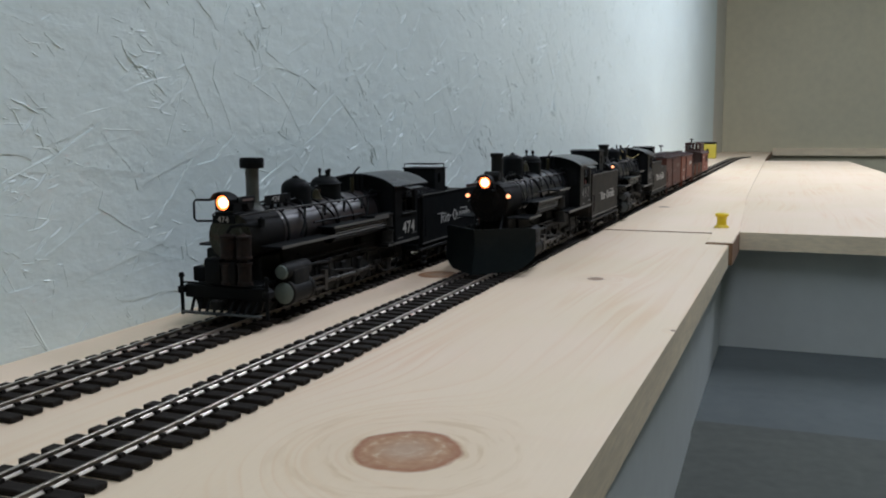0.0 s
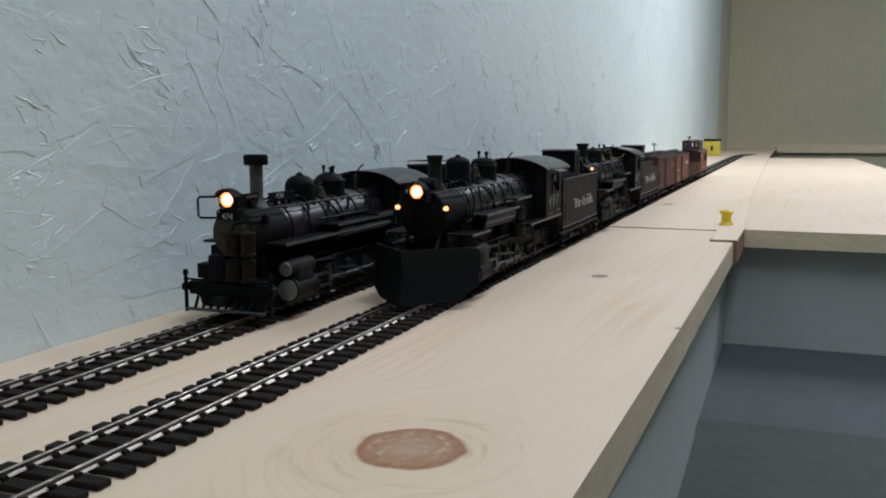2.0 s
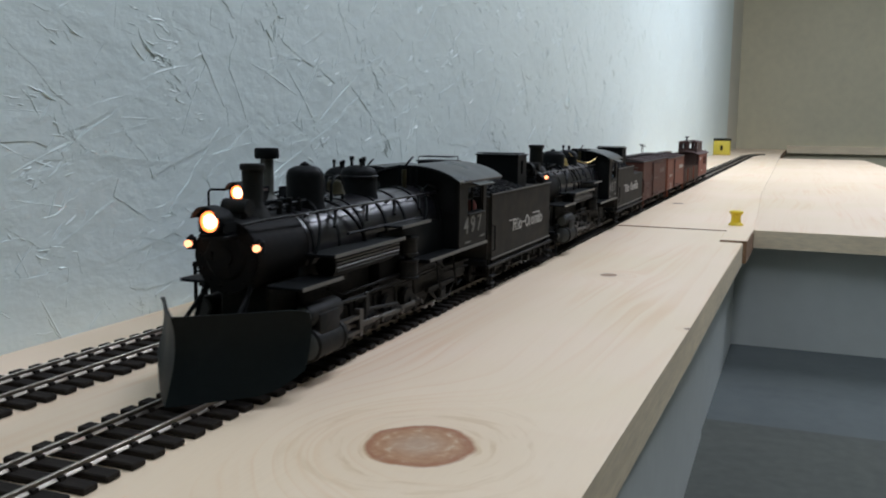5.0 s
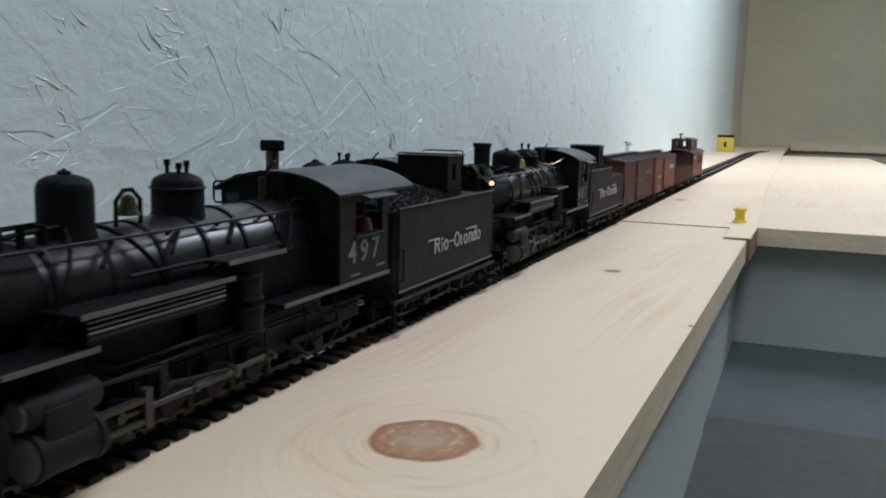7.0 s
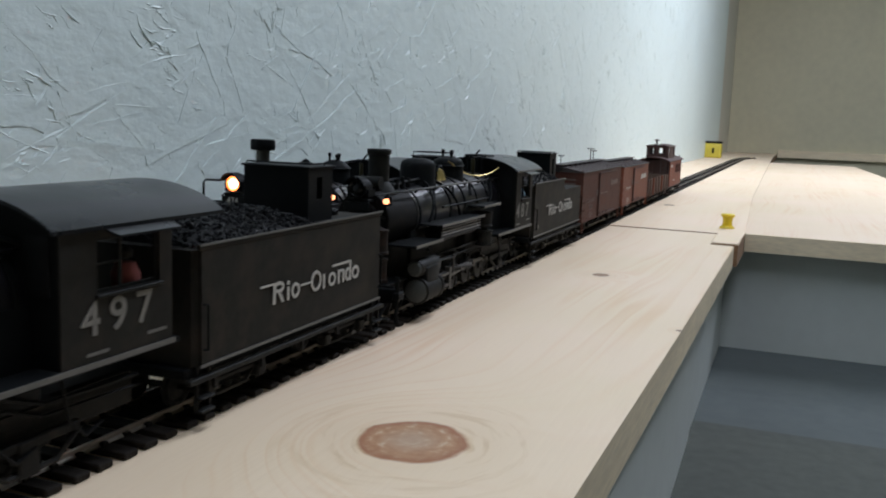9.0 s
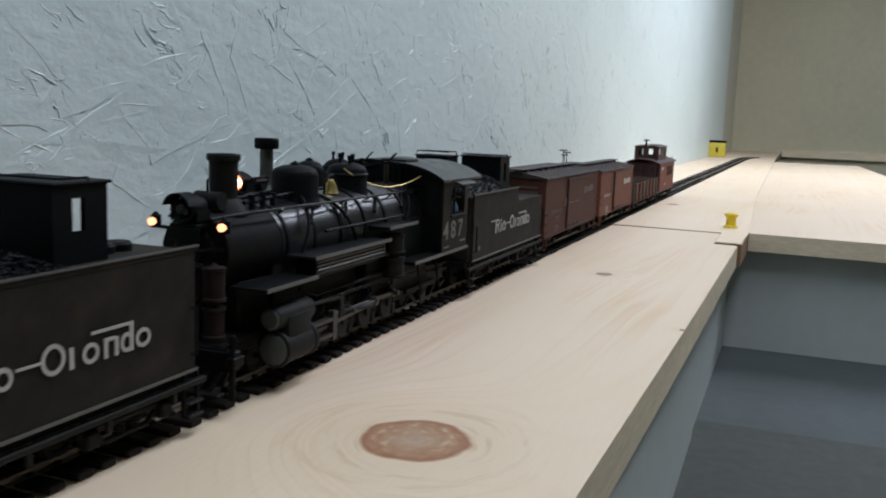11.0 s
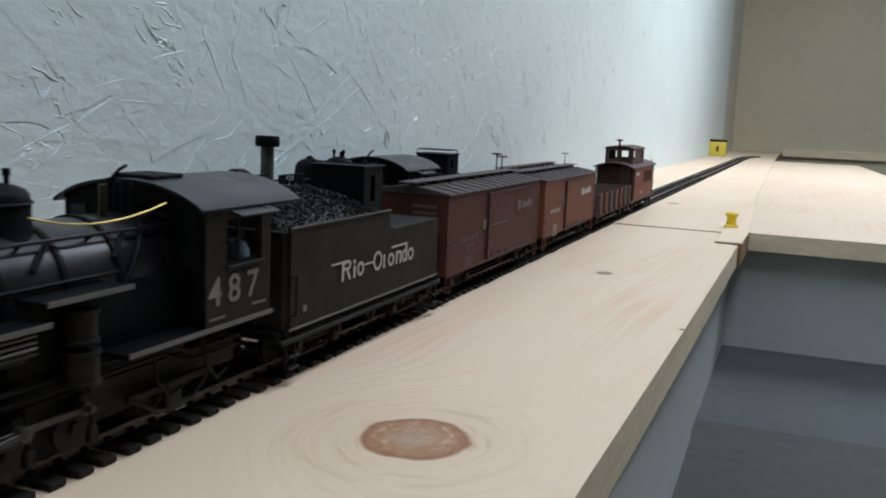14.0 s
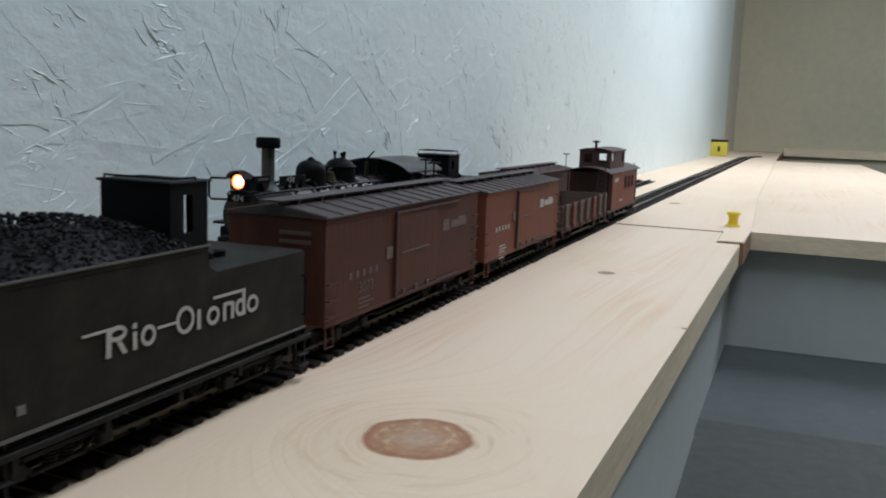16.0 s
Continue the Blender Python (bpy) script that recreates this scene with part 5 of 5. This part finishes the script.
def boxcar(label, p, at):
    t = thing("boxcar", label, "boxcar", "model boxcars", at)
    w, L_, sill, eave, red = 0.0248, p["len"], 0.0185, p["eave"], p["mat"]
    body = part("body", box(B(), -w, w, 0, L_, sill, eave, 0.0005), red, t)
    n = 34
    plank = part("siding_board", box(B(), -0.0002, 0.0003, -L_ / n * 0.49, L_ / n * 0.49, sill + 0.0016, eave - 0.0004), red, body, smooth=False)
    plank.location = (w, L_ * 0.5 / n, 0)
    for k in range(1, n):
        o = new("siding_board", plank.data)
        o.parent = body
        o.location = (w, L_ * (k + 0.5) / n, 0)
    for sx in (-1, 1):
        part("side_sill", box(B(), sx * (w - 0.001), sx * (w + 0.0006), 0.0, L_, sill - 0.0006, sill + 0.0014, 0.0002), red, body)
        part("fascia", box(B(), sx * w, sx * (w + 0.0007), 0.0, L_, eave - 0.0022, eave, 0.0002), red, body)
    d0, d1 = L_ * 0.375, L_ * 0.655
    door = part("door", box(B(), w + 0.0003, w + 0.0014, d0, d1, sill + 0.0025, eave - 0.0035, 0.0003), red, t, p["door_label"])
    for nm, a in (("door_track", (d0 - 0.002, d1 + L_ * 0.17, eave - 0.0034, eave - 0.0024)), ("door_track", (d0 - 0.002, d1 + L_ * 0.17, sill + 0.0012, sill + 0.0022))):
        part(nm, box(B(), w + 0.0003, w + 0.0020, *a), DARKRED, t)
    part("door_post", box(B(), w + 0.0003, w + 0.0022, d0 - 0.0022, d0 - 0.0002, sill + 0.001, eave - 0.003, 0.0003), DARKRED, t)
    part("door_bar", box(B(), w + 0.0014, w + 0.0019, d0 + 0.004, d0 + (d1 - d0) * 0.75, sill + 0.0235, sill + 0.0243), FADED, door)
    part("placard", box(B(), w + 0.0004, w + 0.0010, d0 - 0.0120, d0 - 0.0045, sill + 0.0225, sill + 0.0285, 0.0002), FADED, t)
    for k in range(3):
        part("door_roller", box(B(), w + 0.0014, w + 0.0022, d0 + 0.006 + k * 0.016, d0 + 0.010 + k * 0.016, sill + 0.002, sill + 0.005, 0.0004), DARKRED, door)
    # roof of seamed panels with a running board
    rise = 0.0052
    roof = part("roof", prism(B(), [(-w - 0.0014, eave), (w + 0.0014, eave), (w + 0.0014, eave + 0.0006), (0, eave + rise), (-w - 0.0014, eave + 0.0006)], "y", -0.0010, L_ + 0.0010), p["roof"], t, smooth=False)
    m_ = 13
    for k in range(m_ + 1):
        y = L_ * k / m_
        for sx in (-1, 1):
            bm = rod(B(), (sx * 0.006, y, eave + rise * 0.78 + 0.0002), (sx * (w + 0.001), y, eave + 0.0008), 0.0005, seg=5)
            part("roof_seam", bm, DARKRED if p["dark_seams"] else p["roof"], roof)
    for k in range(3):
        part("running_plank", box(B(), -0.0055 + k * 0.0038, -0.0020 + k * 0.0038, -0.005, L_ + 0.005, eave + rise + 0.0012, eave + rise + 0.0020, 0.0002), p["roof"], t)
    for k in range(9):
        part("plank_saddle", box(B(), -0.0052, 0.0052, L_ * (k + 0.5) / 9 - 0.0008, L_ * (k + 0.5) / 9 + 0.0008, eave + rise - 0.0022, eave + rise + 0.0012), DARKRED, t)
    # brake staff and wheel on one end
    yb = p["brake"]
    bm = B()
    bx = p["brake_x"]
    rod(bm, (bx, yb, sill + 0.01), (bx, yb, eave + rise + 0.013), 0.0005, seg=6)
    rod(bm, (bx, yb, eave + rise + 0.0126), (bx, yb, eave + rise + 0.0136), 0.0042, seg=14)
    part("brake_wheel", bm, BLACK, t)
    for sx in (-1, 1):
        for ye in (0.005, L_ - 0.005):
            for k in range(5 if sx * (ye - L_ / 2) > 0 else 3):
                z = sill + 0.004 + k * 0.0075
                part("grab_iron", tube(B(), [(sx * w, ye - 0.004, z), (sx * (w + 0.0018), ye - 0.004, z), (sx * (w + 0.0018), ye + 0.004, z), (sx * w, ye + 0.004, z)], 0.0004, 5), red, t)
            part("stirrup", tube(B(), [(sx * w, ye - 0.0035, sill), (sx * w, ye - 0.0035, 0.0085), (sx * w, ye + 0.0035, 0.0085), (sx * w, ye + 0.0035, sill)], 0.0006, 5), red, t)
    part("underframe", box(B(), -w * 0.55, w * 0.55, 0.004, L_ - 0.004, sill - 0.0042, sill - 0.0005), DARKRED, t)
    for sx in (-1, 1):
        part("truss_rod", tube(B(), [(sx * 0.016, 0.012, sill - 0.001), (sx * 0.016, L_ * 0.38, 0.0105), (sx * 0.016, L_ * 0.62, 0.0105), (sx * 0.016, L_ - 0.012, sill - 0.001)], 0.0006, 5), GRIME, t)
    # lettering: initials as plain bars, the road number, data lines
    for k in range(5):
        part("initial_bar", box(B(), w + 0.0004, w + 0.0006, L_ * 0.115 + k * 0.0068, L_ * 0.115 + k * 0.0068 + 0.0028, sill + 0.0180, sill + 0.0212), p["letter"], body)
    if p["num"]:
        words(body, p["num"], 0.0072, on_side(w + 0.0005, L_ * 0.205, sill + 0.0125), p["letter2"], 1.05)
    for k in range(p["lines"]):
        part("data_bar", box(B(), w + 0.0004, w + 0.0006, L_ * 0.165, L_ * 0.165 + 0.012 + 0.004 * (k % 2), sill + 0.0068 - k * 0.0021, sill + 0.0076 - k * 0.0021), p["letter"], body)
    e0 = d1 + L_ * 0.045
    part("side_mark", box(box(box(B(), w + 0.0004, w + 0.0007, e0, e0 + 0.010, eave - 0.0190, eave - 0.0125), w + 0.0004, w + 0.0007, e0 + 0.012, e0 + 0.038, eave - 0.0182, eave - 0.0140), w + 0.0004, w + 0.0007, e0 + 0.024, e0 + 0.036, eave - 0.0138, eave - 0.0126), p["mark"], body)
    for k in range(2):
        part("end_bar", box(B(), 0.002, 0.018, -0.0004, -0.0001, eave - 0.0078 - 0.0040 * k, eave - 0.0060 - 0.0040 * k), p["letter"], body)
    truck(t, 0.032, 0.0135)
    truck(t, L_ - 0.032, 0.0135)
    coupler(t, -0.003, -1)
    coupler(t, L_ + 0.003, 1)
    return t


def gondola(label, L_, at):
    t = thing("gondola", label, "gondola", "model freight cars", at)
    w, sill, top = 0.0248, 0.0185, 0.0400
    part("floor", box(B(), -w, w, 0, L_, sill, sill + 0.0025, 0.0003), GONWOOD, t)
    for sx in (-1, 1):
        for k in range(4):
            z = sill + 0.0028 + k * 0.0047
            part("side_plank", box(B(), sx * (w - 0.0016), sx * w, 0.0, L_, z, z + 0.0044, 0.0002), DARKRED, t)
        for k in range(7):
            y = 0.010 + (L_ - 0.020) * k / 6
            part("stake", box(B(), sx * w, sx * (w + 0.0024), y - 0.0030, y + 0.0030, sill - 0.001, top + 0.0012, 0.0003), (GONWOOD, RED2, GONWOOD)[k % 3], t)
            part("stake_pocket", box(B(), sx * w, sx * (w + 0.0032), y - 0.0021, y + 0.0021, sill - 0.0005, sill + 0.003, 0.0003), REDROOF, t)
        part("side_sill", box(B(), sx * (w - 0.001), sx * (w + 0.0006), 0, L_, sill - 0.002, sill + 0.0016, 0.0002), RED1, t)
    for y in (0.0, L_ - 0.0016):
        for k in range(4):
            z = sill + 0.0028 + k * 0.0047
            part("end_plank", box(B(), -w + 0.0018, w - 0.0018, y, y + 0.0016, z, z + 0.0044, 0.0002), GONWOOD, t)
    part("underframe", box(B(), -w * 0.55, w * 0.55, 0.004, L_ - 0.004, sill - 0.0042, sill - 0.0002), DARKRED, t)
    truck(t, 0.030, 0.0135)
    truck(t, L_ - 0.030, 0.0135)
    coupler(t, -0.003, -1)
    coupler(t, L_ + 0.003, 1)
    return t


def caboose(label, at):
    """A short caboose with end platforms and a cupola; the body is hollow with real windows."""
    t = thing("caboose", label, "caboose", "", at)
    w, sill, eave, y0, y1 = 0.0240, 0.0185, 0.0595, 0.016, 0.158
    L_ = 0.174
    part("platform", box(B(), -w, w, 0.0, L_, sill - 0.002, sill, 0.0003), DARKRED, t)
    wins = [(0.084, 0.096), (0.106, 0.118), (0.128, 0.140)]
    for sx in (-1, 1):
        bm = B()
        cuts = [y0] + [v for a in wins for v in a] + [y1]
        for a, b in zip(cuts[::2], cuts[1::2]):
            box(bm, sx * (w - 0.001), sx * w, a, b, sill, eave)
        for a, b in wins:
            box(bm, sx * (w - 0.001), sx * w, a, b, sill, 0.0385)
            box(bm, sx * (w - 0.001), sx * w, a, b, 0.0535, eave)
        side = part("side_wall", bm, CABRED, t, smooth=False)
        for a, b in wins:
            f = B()
            for q in ((a, a + 0.0010, 0.0385, 0.0535), (b - 0.0010, b, 0.0385, 0.0535), (a, b, 0.0385, 0.0395), (a, b, 0.0525, 0.0535), (a, b, 0.0456, 0.0464)):
                box(f, sx * (w - 0.0004), sx * (w + 0.0006), *q)
            part("window_frame", f, DARKRED, side)
            part("window_pane", box(B(), sx * (w - 0.0012), sx * (w - 0.0009), a, b, 0.0385, 0.0535), GLASS, side)
        part("side_mark", box(B(), sx * (w + 0.0002), sx * (w + 0.0004), 0.026, 0.046, 0.0490, 0.0530), WHITE, side)
        part("data_bar", box(B(), sx * (w + 0.0002), sx * (w + 0.0004), 0.060, 0.076, 0.0260, 0.0280), WHITE, side)
        part("belt_rail", box(B(), sx * w, sx * (w + 0.0006), y0, y1, 0.0355, 0.0365), CABRED, side)
    for y in (y0, y1 - 0.001):
        bm = B()
        for a in ((-w + 0.001, -0.005, sill, eave), (0.005, w - 0.001, sill, eave), (-0.005, 0.005, 0.055, eave)):
            box(bm, a[0], a[1], y, y + 0.001, a[2], a[3])
        endw = part("end_wall", bm, DARKRED, t, smooth=False)
        part("end_door", box(B(), -0.0048, 0.0048, y + 0.0002, y + 0.0009, sill, 0.0548), DARKRED, endw)
    arc = [(1.06 * w * math.sin(a) / math.sin(0.8), eave + 0.0060 * (math.cos(a) - math.cos(0.8)) / (1 - math.cos(0.8))) for a in np.linspace(-0.8, 0.8, 13)]
    part("roof", prism(B(), arc + [(x, z - 0.0009) for x, z in arc[::-1]], "y", -0.003, L_ + 0.003), DARKRED, t)
    # cupola
    c0, c1, cw, cb, ct = 0.030, 0.112, 0.0175, 0.0620, 0.0825
    for sx in (-1, 1):
        bm = B()
        cuts = [c0, c0 + 0.006, c0 + 0.018, c1 - 0.018, c1 - 0.006, c1]
        for a, b in ((cuts[0], cuts[1]), (cuts[2], cuts[3]), (cuts[4], cuts[5])):
            box(bm, sx * (cw - 0.001), sx * cw, a, b, cb - 0.004, ct)
        for a, b in ((cuts[1], cuts[2]), (cuts[3], cuts[4])):
            box(bm, sx * (cw - 0.001), sx * cw, a, b, cb - 0.004, cb + 0.0070)
            box(bm, sx * (cw - 0.001), sx * cw, a, b, ct - 0.003, ct)
        part("cupola_side", bm, DARKRED, t, smooth=False)
    for y in (c0, c1 - 0.001):
        bm = B()
        for a in ((-cw + 0.001, -cw + 0.005, cb - 0.004, ct), (cw - 0.005, cw - 0.001, cb - 0.004, ct), (-0.003, 0.003, cb - 0.004, ct), (-cw + 0.005, -0.003, cb - 0.004, cb + 0.007), (0.003, cw - 0.005, cb - 0.004, cb + 0.007), (-cw + 0.005, -0.003, ct - 0.003, ct), (0.003, cw - 0.005, ct - 0.003, ct)):
            box(bm, a[0], a[1], y, y + 0.001, a[2], a[3])
        part("cupola_end", bm, DARKRED, t, smooth=False)
    carc = [(1.08 * cw * math.sin(a) / math.sin(0.7), ct + 0.003 * (math.cos(a) - math.cos(0.7)) / (1 - math.cos(0.7))) for a in np.linspace(-0.7, 0.7, 11)]
    part("cupola_roof", prism(B(), carc + [(x, z - 0.0008) for x, z in carc[::-1]], "y", c0 - 0.002, c1 + 0.002), DARKRED, t)
    bm = lathe(B(), [(0.0014, ct), (0.0014, ct + 0.008), (0.0045, ct + 0.0085), (0.0045, ct + 0.0095), (0.001, ct + 0.0105), (0, ct + 0.0105)], Matrix.Translation((-0.006, 0.060, 0)), 12)
    part("stove_pipe", bm, BLACK, t)
    for y, s in ((0.001, 1), (L_ - 0.001, -1)):
        for sx in (-1, 1):
            bm = B()
            rod(bm, (sx * (w - 0.002), y, sill), (sx * (w - 0.002), y, eave), 0.0007, seg=6)
            tube(bm, [(sx * (w - 0.002), y, sill + 0.016), (sx * 0.009, y, sill + 0.016), (sx * 0.009, y, sill)], 0.0006)
            part("platform_rail", bm, BLACK, t)
            bm = box(box(B(), sx * (w - 0.004), sx * (w + 0.001), y - 0.004, y + 0.004, 0.0075, 0.0085), sx * (w - 0.004), sx * (w - 0.003), y - 0.004, y + 0.004, 0.0075, sill)
            part("platform_step", bm, DARKRED, t)
        bm = B()
        for x in (0.0105, 0.0185):
            rod(bm, (x, y - s * 0.001, sill), (x, y - s * 0.001, eave + 0.006), 0.0006, seg=6)
        for k in range(7):
            rod(bm, (0.0105, y - s * 0.001, sill + 0.006 + k * 0.006), (0.0185, y - s * 0.001, sill + 0.006 + k * 0.006), 0.0005, seg=6)
        part("end_ladder", bm, REDROOF, t)
    part("underframe", box(B(), -w * 0.55, w * 0.55, 0.004, L_ - 0.004, sill - 0.0050, sill - 0.0021), DARKRED, t)
    truck(t, 0.030, 0.0125)
    truck(t, L_ - 0.030, 0.0125)
    coupler(t, -0.003, -1)
    return t


# ---- the three engines and the train ----
BIG = dict(bz=0.0575, r0=0.0160, r1=0.0185, yb0=0.0272, sbl=0.039, yb1=0.216, cw=0.0305, jacket=BOILER, hatch=False, pilot=-0.012, cab0=0.214, cab1=0.2615, sill=0.0392, eave=0.0786, crown=0.0876,
           stack_y=0.0472, stack_top=0.0945, stack_r=0.0046, cap_r=0.0, bellm=BRONZE, cap=False, head_y=0.0165, head_z=0.0728, lit=True, mark=(0.0165, 0.0268, 0.0622), mark_lit=True,
           sand=(0.0903, 0.0088, 0.0924), steam=(0.1450, 0.0096, 0.0904), bell=(0.1140, 0.0775), bw=0.0300,
           boards=[(0.0365, 0.0710, 0.0448), (0.064, 0.1375, 0.0550), (0.134, 0.171, 0.0607)], cyl_y=0.0462, drivers=[0.090, 0.1145, 0.139, 0.1635], trail=0.210,
           roof_over=0.026, sill0=0.169, brown_cab=True, figure=PINK, num="497", numm=DULL, num_size=0.0140, num_y=0.2365, num_z=0.0515, gap=1.45, cord=None, plow=-0.0135, smoke=RUST, front=RUST, cover=COVER)
SECOND = dict(BIG, bellm=BRASS, stack_r=0.0058, stack_y=0.0585, stack_top=0.0950, head_y=0.0320, head_z=0.0748, lit=False, mark=(0.0160, 0.0370, 0.0688), sand=(0.1136, 0.0108, 0.0890), steam=(0.1645, 0.0102, 0.0885), bell=(0.1400, 0.0745),
              yb0=0.040, sbl=0.038, yb1=0.224, cab0=0.2232, cab1=0.2630, hatch=True, roof_over=0.019, boards=[(0.044, 0.0830, 0.0450), (0.081, 0.1555, 0.0528), (0.154, 0.188, 0.0584)], cyl_y=0.0560, drivers=[0.098, 0.1225, 0.147, 0.1715], trail=0.217, sill=0.0372, eave=0.0780, crown=0.0868,
              sill0=0.185, figure=BLUE, num="487", num_y=0.2395, num_z=0.0486, cord=(0.1500, 0.0860, 0.2180, 0.0800), plow=None)
THIRD = dict(BIG, bz=0.0520, r0=0.0150, r1=0.0170, yb0=0.026, sbl=0.036, yb1=0.196, cw=0.0290, cab0=0.193, cab1=0.2350, sill=0.0310, eave=0.0720, crown=0.0810, stack_y=0.0507, stack_top=0.0968, stack_r=0.0039, cap_r=0.0072, cap=True, head_y=0.0200, head_z=0.0722, mark_lit=False, mark=(0.0150, 0.036, 0.0600),
             sand=(0.101, 0.0098, 0.0826), steam=(0.1405, 0.0106, 0.0826), bell=(0.120, 0.0675), bw=0.0280, jacket=BROWNBOILER, pilot=-0.004, boards=[(0.0360, 0.102, 0.0463), (0.100, 0.186, 0.0515), (0.160, 0.186, 0.0530)], cyl_y=0.0410, drivers=[0.082, 0.1065, 0.131, 0.1555], trail=0.195,
             roof_over=0.018, sill0=0.180, brown_cab=False, figure=None, num="474", numm=WHITE, num_y=0.2170, num_z=0.0398, num_size=0.0125, gap=1.1, plow=None, smoke=RUST, front=GREENDARK, cover=GREENGREY)
TRAIN = []


def moving(ob, y):
    TRAIN.append((ob, y))


Y1, Y2, Y3 = 0.640, 1.060, 0.410
e1 = locomotive("black narrow-gauge steam engine with a blue-grey snow plow", BIG, (XC2, Y1, 0))
moving(e1, Y1)
n1 = len(MOVING)
e2 = locomotive("black narrow-gauge steam engine with a brass bell", SECOND, (XC2, Y2, 0))
moving(e2, Y2)
n2 = len(MOVING)
e3 = locomotive("standing black steam engine with a capped stack", THIRD, (XC1, Y3, 0))
TD = dict(w=0.0280, len=0.1470, top=0.0650, sill=0.0240, low_from=9.0, low=0.0650, mat=TENDER, coal=(0.004, 0.095), heap=0.0115, dog=(0.0945, 0.1165, 0.0165, 0.0888, 0.0650), rail_all=False, emblem=(0.0385, 0.1215, 0.0426, 0.0096))
moving(tender("grey-brown coal tender with a black doghouse", TD, (XC2, 0.9180, 0)), 0.9180)
TD2 = dict(TD, len=0.1620, top=0.0640, low_from=0.0960, low=0.0560, coal=(0.004, 0.096), heap=0.0150, dog=(0.0915, 0.1125, 0.0150, 0.0858, 0.0560), emblem=(0.0355, 0.1252, 0.0424, 0.0102))
moving(tender("grey-brown coal tender with a stepped tank", TD2, (XC2, 1.3400, 0)), 1.3400)
TD3 = dict(TD, w=0.0270, len=0.1300, top=0.0600, sill=0.0230, mat=BLACK, coal=(0.004, 0.060), heap=0.0090, low=0.0600, dog=(0.0600, 0.0850, 0.0145, 0.0800, 0.0600), rail_all=True, emblem=(0.0330, 0.1120, 0.0405, 0.0100))
tender("black coal tender with a railed doghouse", TD3, (XC1, 0.6580, 0))
moving(boxcar("weathered brown wooden boxcar with a dusty roof", dict(len=0.1960, eave=0.0665, mat=RED1, roof=REDROOF, dark_seams=True, brake=0.198, brake_x=-0.012, letter=FADED, letter2=FADED, num="3073", lines=3, mark=FADED, door_label="sooty brown sliding door"), (XC2, 1.5225, 0)), 1.5225)
moving(boxcar("oxide red wooden boxcar with white lettering", dict(len=0.1850, eave=0.0640, mat=RED2, roof=REDROOF, dark_seams=True, brake=-0.002, brake_x=-0.012, letter=WHITE, letter2=WHITE, num="", lines=5, mark=WHITE, door_label="oxide red sliding door"), (XC2, 1.7365, 0)), 1.7365)
moving(gondola("weathered brown wooden gondola with side stakes", 0.1850, (XC2, 1.9400, 0)), 1.9400)
moving(caboose("dark red wooden caboose with a cupola", (XC2, 2.1450, 0)), 2.1450)


boxcar("standing dark brown boxcar on the siding", dict(len=0.2080, eave=0.0545, mat=DARKRED, roof=DARKRED, dark_seams=True, brake=0.2105, brake_x=0.016, letter=FADED, letter2=FADED, num="", lines=2, mark=DARKRED, door_label="sooty brown sliding door"), (XC1, 0.9100, 0))


# ---- small things on the shelf ----
YELLOW = mat("yellow_plastic", (0.80, 0.58, 0.02), 0.35, spread=0.06, scale=60)
YELLOW2 = mat("yellow_tape_case", (0.62, 0.50, 0.06), 0.45, spread=0.08, scale=40)
pin = thing("push_pin", "yellow plastic push pin standing in the board", "push pin", "", (-0.0745, 1.082, 0))
part("pin_head", lathe(B(), [(0.0, 0.0), (0.0080, 0.0), (0.0084, 0.0012), (0.0078, 0.0026), (0.0058, 0.0042), (0.0052, 0.0090), (0.0058, 0.0128), (0.0074, 0.0144), (0.0080, 0.0156), (0.0078, 0.0168), (0.0066, 0.0176), (0, 0.0178)], None, 24), YELLOW, pin)
tape = thing("tape_measure", "yellow tape measure with a black top", "tape measure", "", (-0.325, 3.80, 0))
body = part("case", box(B(), -0.033, 0.033, -0.022, 0.022, 0.0, 0.060, 0.006, 3), YELLOW2, tape)
part("grip", box(B(), -0.034, 0.034, -0.023, 0.023, 0.058, 0.067, 0.004, 2), BLACK, tape)
part("badge", box(B(), -0.004, 0.005, -0.0235, -0.0219, 0.020, 0.040, 0.001), GRIME, tape)


# ---- motion ----
S = [(0, 0), (0.5, 0.0346), (1.5, 0.1048), (2.5, 0.1774), (3.5, 0.2508), (6.5, 0.4738), (7.5, 0.5510), (9, 0.6662), (11.5, 0.849), (12.5, 0.9185), (13.5, 0.9942), (14.5, 1.0698), (15.5, 1.1440), (16, 1.1800)]


def run_at(t):
    return float(np.interp(t, [a for a, _ in S], [b for _, b in S]))


def motions():
    for ob, y in TRAIN:
        walk(ob, [(a, pose(XC2, y - s, 0)) for a, s in S])
    times = [k / 6 for k in range(97)]
    for i, (ob, kind, d) in enumerate(MOVING):
        still = i >= n2
        rows = []
        for t in times:
            s = 0.0 if still else run_at(t)
            if kind == "wheel":
                x, y, z, r = d
                rows.append((t, pose(x, y, z, math.degrees(s / r))))
            elif kind == "side":
                z, r, q = d
                a = q + s / r
                rows.append((t, pose(0, 0.0062 * math.cos(a), z + 0.0062 * math.sin(a))))
            else:
                y, z, r, q, ln, zc, _ = d
                a = q + s / r
                py, pz = y + 0.0062 * math.cos(a), z + 0.0062 * math.sin(a)
                tilt = math.asin((zc - pz) / ln)
                rows.append((t, pose(0, py - ln * math.cos(tilt), zc, -math.degrees(tilt))))
        walk(ob, rows if not still else [rows[0], (16.0, rows[0][1])])


motions()
